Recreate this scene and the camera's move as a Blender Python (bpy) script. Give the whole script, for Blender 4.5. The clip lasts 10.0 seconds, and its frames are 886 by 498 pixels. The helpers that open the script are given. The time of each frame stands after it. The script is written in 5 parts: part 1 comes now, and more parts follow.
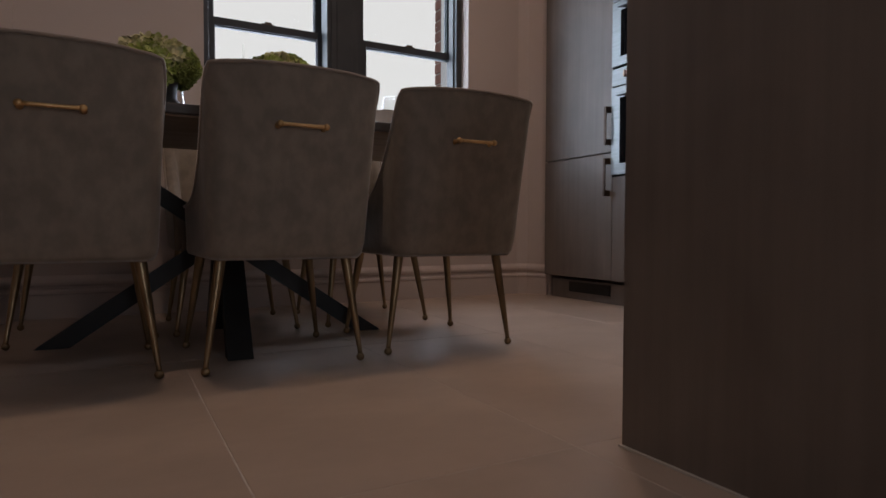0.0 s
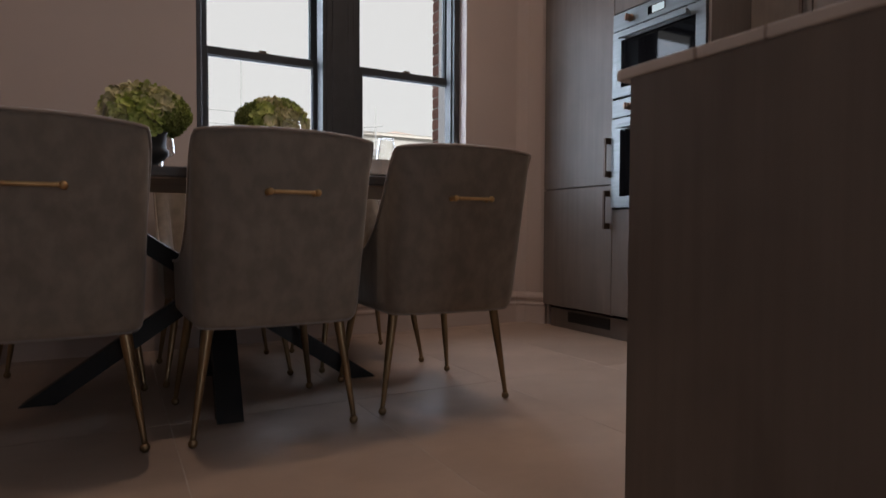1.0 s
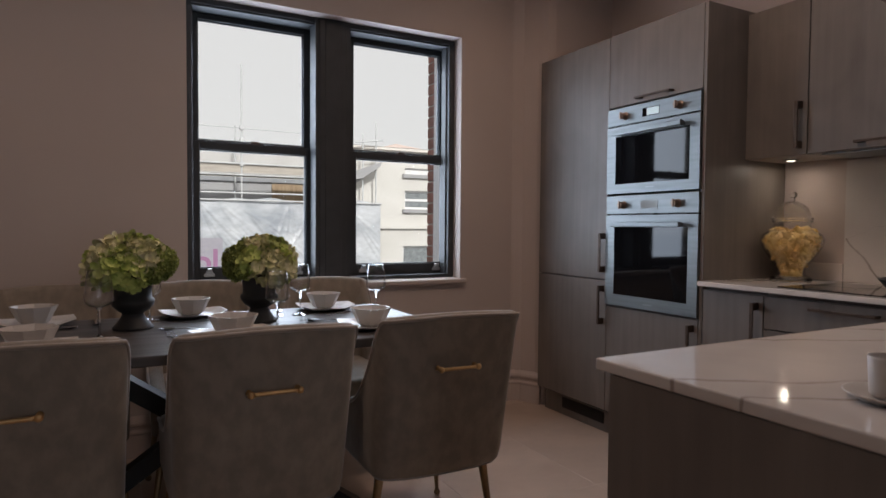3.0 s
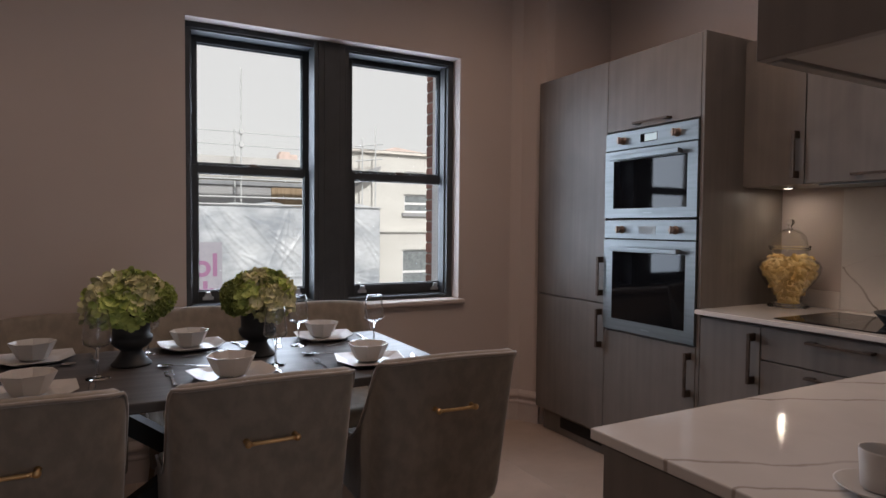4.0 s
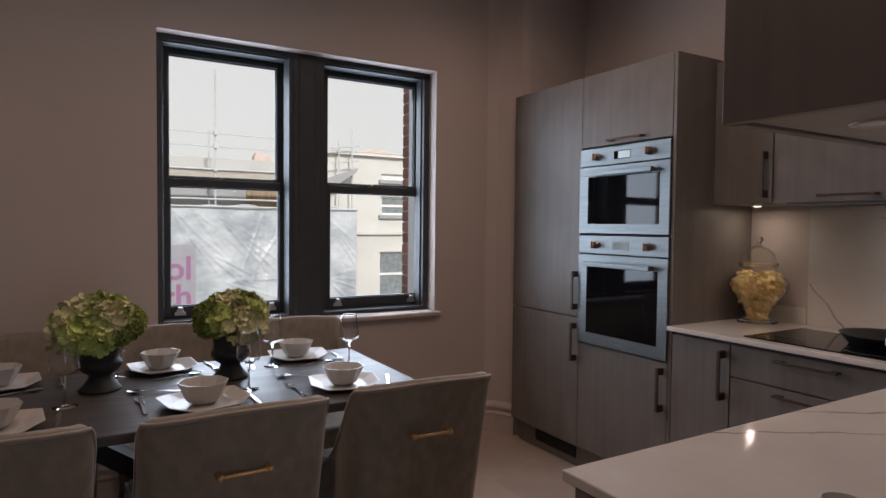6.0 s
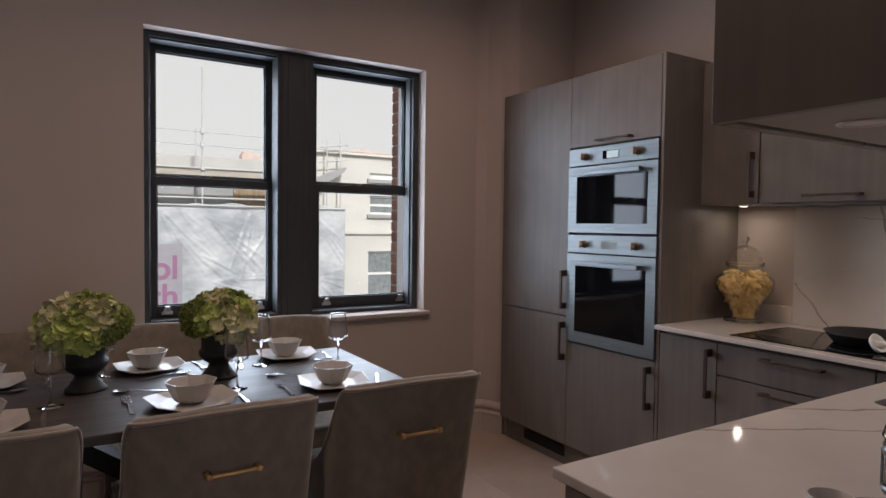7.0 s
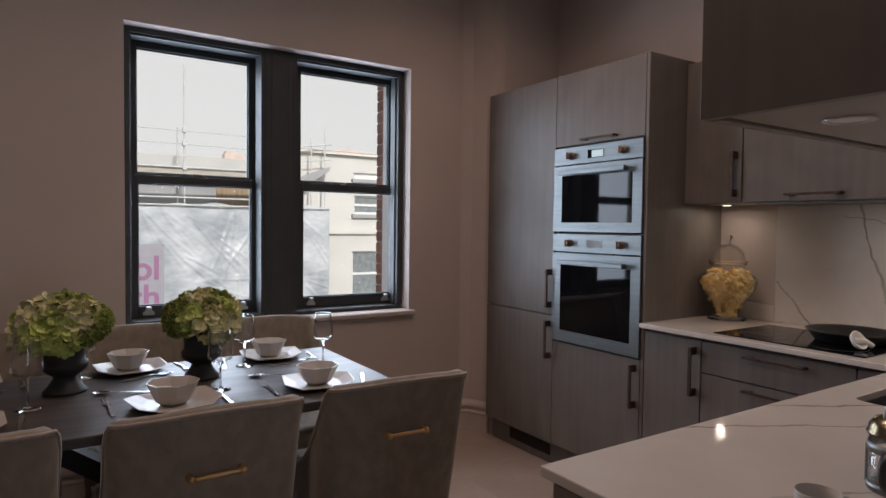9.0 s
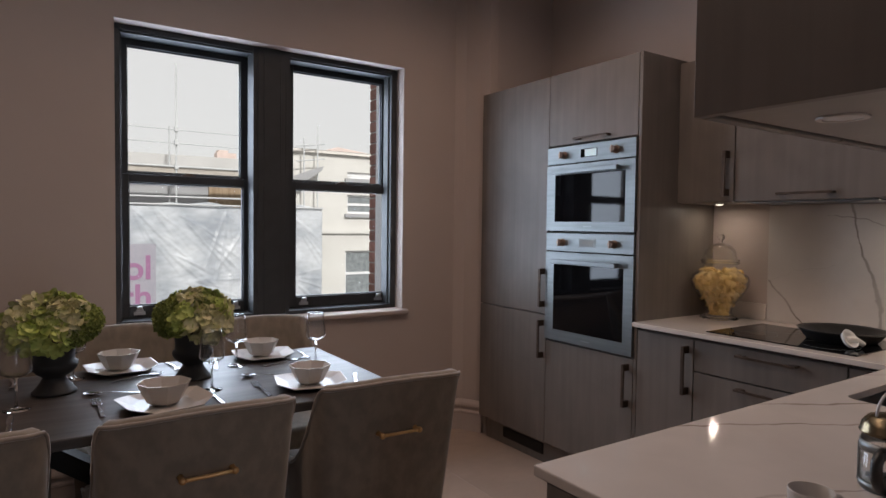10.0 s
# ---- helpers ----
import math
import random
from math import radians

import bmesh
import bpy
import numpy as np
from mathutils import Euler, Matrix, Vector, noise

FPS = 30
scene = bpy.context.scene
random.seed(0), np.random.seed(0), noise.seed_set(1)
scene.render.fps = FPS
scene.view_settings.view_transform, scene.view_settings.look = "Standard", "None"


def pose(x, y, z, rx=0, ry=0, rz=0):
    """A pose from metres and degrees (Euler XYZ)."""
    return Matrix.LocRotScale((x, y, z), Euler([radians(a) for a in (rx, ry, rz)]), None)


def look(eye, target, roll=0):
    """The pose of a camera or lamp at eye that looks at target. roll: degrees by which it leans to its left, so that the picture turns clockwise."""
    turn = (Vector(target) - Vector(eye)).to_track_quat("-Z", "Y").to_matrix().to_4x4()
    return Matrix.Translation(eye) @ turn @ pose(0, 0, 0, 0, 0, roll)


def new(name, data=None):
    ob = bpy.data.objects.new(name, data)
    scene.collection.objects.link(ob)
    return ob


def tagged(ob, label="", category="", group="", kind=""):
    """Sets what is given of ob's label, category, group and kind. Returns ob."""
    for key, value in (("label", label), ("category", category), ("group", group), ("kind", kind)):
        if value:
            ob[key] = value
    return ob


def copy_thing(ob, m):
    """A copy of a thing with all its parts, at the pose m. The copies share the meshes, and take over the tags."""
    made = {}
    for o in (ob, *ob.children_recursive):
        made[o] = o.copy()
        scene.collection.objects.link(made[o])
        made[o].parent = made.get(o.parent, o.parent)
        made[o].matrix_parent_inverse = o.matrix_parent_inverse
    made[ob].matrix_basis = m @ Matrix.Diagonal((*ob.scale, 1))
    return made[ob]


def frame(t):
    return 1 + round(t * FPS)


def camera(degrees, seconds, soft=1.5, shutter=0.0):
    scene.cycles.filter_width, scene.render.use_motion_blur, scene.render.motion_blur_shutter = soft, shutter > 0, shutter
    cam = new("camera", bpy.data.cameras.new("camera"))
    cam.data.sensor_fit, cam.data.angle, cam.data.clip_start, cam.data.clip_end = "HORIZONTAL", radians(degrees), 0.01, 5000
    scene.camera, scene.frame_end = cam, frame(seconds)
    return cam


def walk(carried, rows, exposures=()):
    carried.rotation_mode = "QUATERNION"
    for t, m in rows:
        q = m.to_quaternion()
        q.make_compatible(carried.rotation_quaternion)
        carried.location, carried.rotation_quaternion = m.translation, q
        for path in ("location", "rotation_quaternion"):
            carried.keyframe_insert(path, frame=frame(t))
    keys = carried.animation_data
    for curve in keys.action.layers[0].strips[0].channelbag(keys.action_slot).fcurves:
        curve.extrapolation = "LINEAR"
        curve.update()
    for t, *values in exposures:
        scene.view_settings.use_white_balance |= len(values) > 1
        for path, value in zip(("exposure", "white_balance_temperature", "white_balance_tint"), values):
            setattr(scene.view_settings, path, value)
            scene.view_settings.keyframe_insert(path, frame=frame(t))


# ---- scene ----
cam = camera(71.7, 10.0, shutter=0.5)
PATH = [
    (0, (-0.002, 0.183, 0.42), (0.947, 1.942, 0.361), 0.2),
    (0.5, (0.014, 0.204, 0.489), (0.966, 1.962, 0.43), 0.3),
    (1, (0.034, 0.233, 0.611), (0.987, 1.99, 0.548), 0.3),
    (1.5, (0.057, 0.252, 0.758), (1.011, 2.009, 0.694), 0.4),
    (2, (0.077, 0.263, 0.92), (1.026, 2.022, 0.852), 0.3),
    (2.5, (0.087, 0.254, 1.049), (1.034, 2.013, 0.979), 0.4),
    (4, (0.097, 0.242, 1.278), (1.046, 2.001, 1.205), 0.5),
    (4.5, (0.098, 0.239, 1.319), (1.048, 1.997, 1.247), 0.4),
    (5, (0.099, 0.238, 1.349), (1.056, 1.993, 1.276), 0.4),
    (5.5, (0.101, 0.239, 1.356), (1.09, 1.975, 1.284), 0.5),
    (6, (0.104, 0.24, 1.359), (1.117, 1.962, 1.286), 0.6),
    (7.5, (0.098, 0.246, 1.354), (1.157, 1.942, 1.281), 0.7),
    (8, (0.1, 0.251, 1.353), (1.169, 1.94, 1.28), 0.6),
    (8.5, (0.101, 0.251, 1.352), (1.179, 1.934, 1.278), 0.6),
    (9, (0.101, 0.253, 1.351), (1.189, 1.929, 1.278), 0.7),
    (9.5, (0.103, 0.255, 1.35), (1.201, 1.925, 1.278), 0.7),
    (10, (0.105, 0.258, 1.349), (1.212, 1.923, 1.275), 0.7),
]
walk(cam, [(t, look(eye, target, roll)) for t, eye, target, roll in PATH])

# ---- world, sun, lamps ----
world = bpy.data.worlds.new("sky")
scene.world = world
world.use_nodes = True
wn, wl = world.node_tree.nodes, world.node_tree.links
wn.clear()
sky = wn.new("ShaderNodeTexSky")
sky.sky_type, sky.sun_disc = "NISHITA", False
sky.sun_elevation, sky.sun_rotation = radians(38), radians(195)
dim = wn.new("ShaderNodeVectorMath")
dim.operation = "SCALE"
dim.inputs["Scale"].default_value = 0.10
cloud = wn.new("ShaderNodeMixRGB")
cloud.inputs[0].default_value = 0.93
cloud.inputs[2].default_value = (0.83, 0.81, 0.80, 1)
bgn = wn.new("ShaderNodeBackground")
won = wn.new("ShaderNodeOutputWorld")
wl.new(sky.outputs[0], dim.inputs[0])
wl.new(dim.outputs[0], cloud.inputs[1])
wl.new(cloud.outputs[0], bgn.inputs[0])
wl.new(bgn.outputs[0], won.inputs[0])
SKY_STRENGTH = 0.98
bgn.inputs[1].default_value = SKY_STRENGTH

sun = new("sun", bpy.data.lights.new("sun", "SUN"))
sun.data.energy, sun.data.angle, sun.data.color = 2.9, radians(4), (1.0, 0.97, 0.93)
sun.matrix_world = look((4, -14, 14), (7, 18, -2))


def lamp(name, x, y, z, power, size, colour, spread=160):
    ob = new(name, bpy.data.lights.new(name, "AREA"))
    ob.data.shape, ob.data.size, ob.data.energy, ob.data.color = "DISK", size, power, colour
    ob.data.spread = radians(spread)
    ob.location = (x, y, z)
    return ob


WARM = (1.0, 0.79, 0.69)
AMBER = (1.0, 0.71, 0.545)
DEEP = (1.0, 0.64, 0.44)
for lx, ly, power, tone in ((-1.20, 2.10, 1.5, AMBER), (0.16, 1.96, 5.4, AMBER), (1.50, 1.96, 5.0, AMBER), (1.75, 1.72, 2.8, WARM), (2.00, 2.65, 2.3, DEEP), (0.35, 0.75, 0.15, WARM), (1.6, -1.2, 0.3, WARM), (0.2, -1.8, 0.3, WARM)):
    lamp("downlight_lamp", lx, ly, 2.93, power, 0.042, tone)
DAY_POWER = 17.0
# sky light through the two lights of the window
for wx0, wx1 in ((0.455, 1.14), (1.355, 2.045)):
    day = new("daylight_lamp", bpy.data.lights.new("daylight_lamp", "AREA"))
    day.data.shape, day.data.size, day.data.size_y = "RECTANGLE", wx1 - wx0 - 0.08, 1.30
    day.data.energy, day.data.color = DAY_POWER, (0.70, 0.81, 1.0)
    day.data.spread = radians(165)
    day.matrix_world = look(((wx0 + wx1) / 2, 3.93, 1.56), ((wx0 + wx1) / 2, 0.0, 1.50))
# unseen cool fill behind the camera, added to lift the chair backs
rear = new("daylight_lamp", bpy.data.lights.new("rear_fill", "AREA"))
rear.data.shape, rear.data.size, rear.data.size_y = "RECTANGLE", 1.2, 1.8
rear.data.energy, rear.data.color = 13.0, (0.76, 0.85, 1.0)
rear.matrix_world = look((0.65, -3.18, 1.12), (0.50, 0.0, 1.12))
# the lamp at y 1.04 is an unseen extra that brightens the splashback
for ly, power in ((2.03, 0.30), (1.04, 1.6)):
    lamp("cabinet_lamp", 2.917, ly, 1.461, power, 0.022, (1.0, 0.86, 0.72), 180)


# ---- materials ----
def mat(name, c1, c2=None, rough=0.5, metal=0.0, scale=(6, 6, 6), bump=0.0, fine=(120, 120, 120), rough_var=0.08,
        sheen=0.0, coat=0.0, transmission=0.0, ior=1.45, detail=5.0, spread=(0.35, 0.65), per_object=0.0, aniso=0.0, spec=0.5, patch=None):
    m = bpy.data.materials.new(name)
    m.use_nodes = True
    n, l = m.node_tree.nodes, m.node_tree.links
    b = n["Principled BSDF"]
    c2 = c2 or c1
    co = n.new("ShaderNodeTexCoord")
    mp = n.new("ShaderNodeMapping")
    mp.inputs["Scale"].default_value = scale
    l.new(co.outputs["Object"], mp.inputs[0])
    no = n.new("ShaderNodeTexNoise")
    no.inputs["Scale"].default_value, no.inputs["Detail"].default_value = 1.0, detail
    l.new(mp.outputs[0], no.inputs["Vector"])
    ra = n.new("ShaderNodeMapRange")
    ra.inputs[1].default_value, ra.inputs[2].default_value = spread
    l.new(no.outputs[0], ra.inputs[0])
    mx = n.new("ShaderNodeMixRGB")
    mx.inputs[1].default_value, mx.inputs[2].default_value = (*c1, 1), (*c2, 1)
    l.new(ra.outputs[0], mx.inputs[0])
    last = mx.outputs[0]
    if per_object:
        oi = n.new("ShaderNodeObjectInfo")
        hs = n.new("ShaderNodeHueSaturation")
        vr = n.new("ShaderNodeMapRange")
        vr.inputs[3].default_value, vr.inputs[4].default_value = 1 - per_object, 1 + per_object
        l.new(oi.outputs["Random"], vr.inputs[0])
        l.new(vr.outputs[0], hs.inputs["Value"])
        l.new(last, hs.inputs["Color"])
        last = hs.outputs[0]
    if patch:
        size, swing = patch
        pm = n.new("ShaderNodeMapping")
        pm.inputs["Scale"].default_value = size
        l.new(co.outputs["Object"], pm.inputs[0])
        pn = n.new("ShaderNodeTexNoise")
        pn.inputs["Scale"].default_value, pn.inputs["Detail"].default_value, pn.inputs["Distortion"].default_value = 1.0, 3.0, 0.6
        l.new(pm.outputs[0], pn.inputs["Vector"])
        pr = n.new("ShaderNodeMapRange")
        pr.inputs[1].default_value, pr.inputs[2].default_value = 0.3, 0.7
        pr.inputs[3].default_value, pr.inputs[4].default_value = 1 - swing, 1 + swing
        l.new(pn.outputs[0], pr.inputs[0])
        ph = n.new("ShaderNodeHueSaturation")
        l.new(pr.outputs[0], ph.inputs["Value"])
        l.new(last, ph.inputs["Color"])
        last = ph.outputs[0]
    l.new(last, b.inputs["Base Color"])
    mf = n.new("ShaderNodeMapping")
    mf.inputs["Scale"].default_value = fine
    l.new(co.outputs["Object"], mf.inputs[0])
    nf = n.new("ShaderNodeTexNoise")
    nf.inputs["Scale"].default_value, nf.inputs["Detail"].default_value = 1.0, 4.0
    l.new(mf.outputs[0], nf.inputs["Vector"])
    rr = n.new("ShaderNodeMapRange")
    rr.inputs[3].default_value, rr.inputs[4].default_value = max(rough - rough_var, 0.0), min(rough + rough_var, 1.0)
    l.new(no.outputs[0], rr.inputs[0])
    l.new(rr.outputs[0], b.inputs["Roughness"])
    if bump:
        bp = n.new("ShaderNodeBump")
        bp.inputs["Strength"].default_value, bp.inputs["Distance"].default_value = bump, 0.002
        l.new(nf.outputs[0], bp.inputs["Height"])
        l.new(bp.outputs[0], b.inputs["Normal"])
    b.inputs["Metallic"].default_value = metal
    b.inputs["IOR"].default_value = ior
    b.inputs["Transmission Weight"].default_value = transmission
    b.inputs["Sheen Weight"].default_value = sheen
    b.inputs["Sheen Roughness"].default_value = 0.35
    b.inputs["Coat Weight"].default_value = coat
    b.inputs["Coat Roughness"].default_value = 0.15
    b.inputs["Anisotropic"].default_value = aniso
    b.inputs["Specular IOR Level"].default_value = spec
    return m


def stone(name, base, vein, rough, lines):
    """Pale quartz with soft clouds and long thin veins; a line is (normal, offset, width, strength, lowest z, highest z)."""
    m = mat(name, base, tuple(0.94 * c for c in base), rough=rough, scale=(3, 3, 3), rough_var=0.03, patch=((9, 9, 9), 0.025))
    n, l = m.node_tree.nodes, m.node_tree.links
    b = n["Principled BSDF"]
    last = b.inputs["Base Color"].links[0].from_socket
    geo = n.new("ShaderNodeNewGeometry")

    def calc(op, a, c=None, d=None):
        k = n.new("ShaderNodeMath")
        k.operation = op
        for q, v in enumerate((a, c, d)):
            if v is None:
                continue
            if isinstance(v, (int, float)):
                k.inputs[q].default_value = v
            else:
                l.new(v, k.inputs[q])
        return k.outputs[0]

    def fuzz(scale, detail, seed):
        mp = n.new("ShaderNodeMapping")
        mp.inputs["Location"].default_value = (seed, 1.7 * seed, 0.6 * seed)
        l.new(geo.outputs["Position"], mp.inputs[0])
        k = n.new("ShaderNodeTexNoise")
        k.inputs["Scale"].default_value, k.inputs["Detail"].default_value = scale, detail
        l.new(mp.outputs[0], k.inputs["Vector"])
        return calc("SUBTRACT", k.outputs[0], 0.5)

    sep = n.new("ShaderNodeSeparateXYZ")
    l.new(geo.outputs["Position"], sep.inputs[0])
    for q, (nrm, off, width, strength, z0, z1) in enumerate(lines):
        dot = n.new("ShaderNodeVectorMath")
        dot.operation = "DOT_PRODUCT"
        dot.inputs[1].default_value = nrm
        l.new(geo.outputs["Position"], dot.inputs[0])
        dist = calc("SUBTRACT", dot.outputs["Value"], off)
        dist = calc("MULTIPLY_ADD", fuzz(3.0, 1.0, 3.1 * q), 0.085, dist)
        dist = calc("MULTIPLY_ADD", fuzz(17.0, 4.0, 5.3 * q), 0.030, dist)
        wide = calc("MULTIPLY_ADD", fuzz(6.0, 2.0, 7.9 * q), 2.4 * width, width)
        near = calc("DIVIDE", calc("ABSOLUTE", dist), calc("MAXIMUM", wide, 0.0004))
        ra = n.new("ShaderNodeMapRange")
        ra.interpolation_type = "SMOOTHSTEP"
        ra.inputs[1].default_value, ra.inputs[2].default_value = 0.25, 1.0
        ra.inputs[3].default_value, ra.inputs[4].default_value = strength, 0.0
        l.new(near, ra.inputs[0])
        fac = calc("MULTIPLY", ra.outputs[0], calc("MULTIPLY", calc("GREATER_THAN", sep.outputs[2], z0), calc("LESS_THAN", sep.outputs[2], z1)))
        fac = calc("MULTIPLY", fac, calc("MINIMUM", calc("MAXIMUM", calc("MULTIPLY_ADD", fuzz(2.6, 2.0, 2.3 * q + 9), 3.0, 0.85), 0.4), 1.0))
        mx = n.new("ShaderNodeMixRGB")
        mx.inputs[2].default_value = (*vein, 1)
        l.new(fac, mx.inputs[0])
        l.new(last, mx.inputs[1])
        last = mx.outputs[0]
    l.new(last, b.inputs["Base Color"])
    return m


def glow(name, colour, strength):
    m = bpy.data.materials.new(name)
    m.use_nodes = True
    b = m.node_tree.nodes["Principled BSDF"]
    b.inputs["Base Color"].default_value = (*colour, 1)
    b.inputs["Emission Color"].default_value = (*colour, 1)
    b.inputs["Emission Strength"].default_value = strength
    return m


def glass(name, tint=(1, 1, 1), gloss=1.0):
    """Thin clear glass: see-through, with mirror gloss towards grazing angles."""
    m = bpy.data.materials.new(name)
    m.use_nodes = True
    n, l = m.node_tree.nodes, m.node_tree.links
    n.clear()
    tr, gl, mx, fr, mu, out = (n.new(k) for k in ("ShaderNodeBsdfTransparent", "ShaderNodeBsdfGlossy", "ShaderNodeMixShader", "ShaderNodeLayerWeight", "ShaderNodeMath", "ShaderNodeOutputMaterial"))
    tr.inputs[0].default_value = (*tint, 1)
    gl.inputs["Roughness"].default_value = 0.02
    mu.operation = "POWER"
    mu.inputs[1].default_value = 2.7
    l.new(fr.outputs["Facing"], mu.inputs[0])
    sc = n.new("ShaderNodeMath")
    sc.operation = "MULTIPLY_ADD"
    sc.inputs[1].default_value, sc.inputs[2].default_value = 0.80 * gloss, 0.025 * gloss
    l.new(mu.outputs[0], sc.inputs[0])
    l.new(sc.outputs[0], mx.inputs[0])
    l.new(tr.outputs[0], mx.inputs[1])
    l.new(gl.outputs[0], mx.inputs[2])
    l.new(mx.outputs[0], out.inputs[0])
    return m


M_WALL = mat("wall_paint", (0.535, 0.455, 0.412), (0.497, 0.423, 0.385), rough=0.75, scale=(1.3, 1.3, 1.3), bump=0.12, fine=(260, 260, 260))
M_WHITE = mat("white_paint", (0.74, 0.71, 0.68), (0.69, 0.66, 0.63), rough=0.45, scale=(4, 4, 4), bump=0.05)
M_CEIL = mat("ceiling_paint", (0.75, 0.73, 0.70), (0.72, 0.70, 0.67), rough=0.8)
M_TILE = mat("porcelain_tile", (0.470, 0.368, 0.298), (0.400, 0.312, 0.252), rough=0.34, scale=(2.2, 3.5, 2), bump=0.03, fine=(60, 60, 60), per_object=0.04, patch=((5, 7, 5), 0.06))
M_GROUT = mat("grout", (0.56, 0.50, 0.45), (0.48, 0.43, 0.385), rough=0.9, scale=(30, 30, 30))
M_WOOD = mat("cabinet_wood", (0.182, 0.156, 0.137), (0.153, 0.130, 0.113), rough=0.42, spec=0.6, scale=(34, 34, 1.5), bump=0.10, fine=(210, 210, 6), detail=9, spread=(0.3, 0.7), rough_var=0.05, patch=((4, 4, 3.4), 0.12))
M_CARC = mat("cabinet_carcass", (0.10, 0.08, 0.07), (0.075, 0.06, 0.052), rough=0.45, scale=(20, 20, 1))
M_UNDER = mat("cabinet_underside", (0.30, 0.265, 0.235), (0.27, 0.24, 0.215), rough=0.4, scale=(5, 5, 5))
M_BRONZE = mat("dark_bronze", (0.12, 0.085, 0.066), (0.08, 0.058, 0.046), rough=0.42, metal=0.7, scale=(40, 40, 40))
M_STEEL = mat("brushed_steel", (0.262, 0.280, 0.286), (0.222, 0.238, 0.244), rough=0.42, metal=1.0, scale=(60, 3, 60), bump=0.04, fine=(300, 4, 300), rough_var=0.05)
M_LIFT = mat("satin_chrome", (0.62, 0.62, 0.63), (0.54, 0.54, 0.55), rough=0.42, metal=0.6, scale=(30, 30, 30))
M_BLACKGLASS = mat("black_glass", (0.006, 0.006, 0.007), rough=0.04, rough_var=0.01, spec=0.4)
M_DISPLAY = glow("oven_display", (0.55, 0.68, 0.72), 0.35)
M_DISPLAY_OFF = mat("display_off", (0.32, 0.35, 0.35), (0.28, 0.31, 0.31), rough=0.15)
M_KNOB = mat("copper_knob", (0.33, 0.235, 0.19), (0.25, 0.175, 0.14), rough=0.38, metal=0.85, scale=(50, 50, 50))
ALONG = (0.495, 0.869, 0.0)     # across the worktop's veins
M_QUARTZ = stone("quartz_worktop", (0.68, 0.62, 0.575), (0.27, 0.21, 0.17), 0.07, [(ALONG, c * 0.869, wd, st, 0, 2) for c, wd, st in ((1.84, 0.0055, 0.85), (2.02, 0.0075, 0.8), (1.42, 0.0048, 0.75), (1.29, 0.0070, 0.7), (2.34, 0.004, 0.6), (1.10, 0.004, 0.6))])
M_SPLASH = stone("quartz_splashback", (0.64, 0.60, 0.57), (0.22, 0.185, 0.165), 0.2, [((0, 0.970, -0.2425), 1.098, 0.0100, 0.9, 0, 3), ((0, 0.2379, -0.9713), -1.012, 0.004, 0.6, 1.34, 1.42), ((0, 0.762, -0.648), 0.681, 0.0075, 0.85, 0, 1.11),
                                                                                   ((0, 0.35, 0.94), 1.68, 0.0012, 0.35, 1.08, 1.2), ((0, 0.97, -0.2425), 0.86, 0.0024, 0.5, 0, 3), ((0, 0.9, 0.43), 2.16, 0.003, 0.5, 0, 0.99)])
M_VELVET = mat("grey_velvet", (0.262, 0.217, 0.173), (0.216, 0.179, 0.142), rough=0.85, scale=(26, 26, 18), bump=0.15, fine=(350, 350, 350), sheen=0.4, detail=6, spread=(0.38, 0.62), patch=((4, 4, 6), 0.10))
# same velvet, paler: overhead light on the chair rim put into the colour
M_LIT_PIPING = mat("lit_velvet_piping", (0.30, 0.243, 0.200), (0.25, 0.203, 0.168), rough=0.8, sheen=0.8, scale=(20, 20, 20))
M_BRASS = mat("aged_brass", (0.78, 0.50, 0.24), (0.62, 0.39, 0.18), rough=0.34, metal=1.0, scale=(30, 30, 12))
M_LIDBRASS = mat("dull_brass", (0.25, 0.20, 0.125), (0.19, 0.15, 0.09), rough=0.24, metal=1.0, scale=(30, 30, 12))
M_LEGBRASS = mat("leg_brass", (0.33, 0.235, 0.135), (0.22, 0.155, 0.09), rough=0.36, metal=1.0, scale=(30, 30, 8))
M_TABLE = mat("dark_table_wood", (0.088, 0.076, 0.070), (0.044, 0.038, 0.035), rough=0.40, spec=0.27, scale=(1.6, 26, 26), bump=0.12, fine=(8, 190, 190), detail=7, spread=(0.25, 0.75), patch=((2.5, 7, 7), 0.18))
M_TABLE_UNDER = mat("table_underside", (0.34, 0.25, 0.18), (0.27, 0.195, 0.14), rough=0.6, scale=(2, 20, 20))
M_BLACKSTEEL = mat("black_steel", (0.016, 0.015, 0.015), (0.010, 0.010, 0.010), rough=0.5, scale=(9, 9, 9), bump=0.03)
M_URN = mat("urn_black", (0.026, 0.025, 0.025), (0.042, 0.040, 0.038), rough=0.55, scale=(14, 14, 14), bump=0.2, fine=(70, 70, 70))
M_CERAMIC = mat("white_ceramic", (0.57, 0.535, 0.50), (0.535, 0.50, 0.47), rough=0.30, spec=0.38, scale=(8, 8, 8), rough_var=0.04)
M_CUTLERY = mat("polished_steel", (0.42, 0.41, 0.41), (0.35, 0.345, 0.34), rough=0.24, metal=1.0, scale=(30, 30, 30))
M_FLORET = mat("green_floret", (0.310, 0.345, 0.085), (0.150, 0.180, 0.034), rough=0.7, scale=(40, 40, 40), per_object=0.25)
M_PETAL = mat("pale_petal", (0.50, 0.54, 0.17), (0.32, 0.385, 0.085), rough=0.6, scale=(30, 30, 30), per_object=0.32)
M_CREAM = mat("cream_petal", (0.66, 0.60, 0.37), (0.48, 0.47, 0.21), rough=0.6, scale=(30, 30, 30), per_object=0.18)
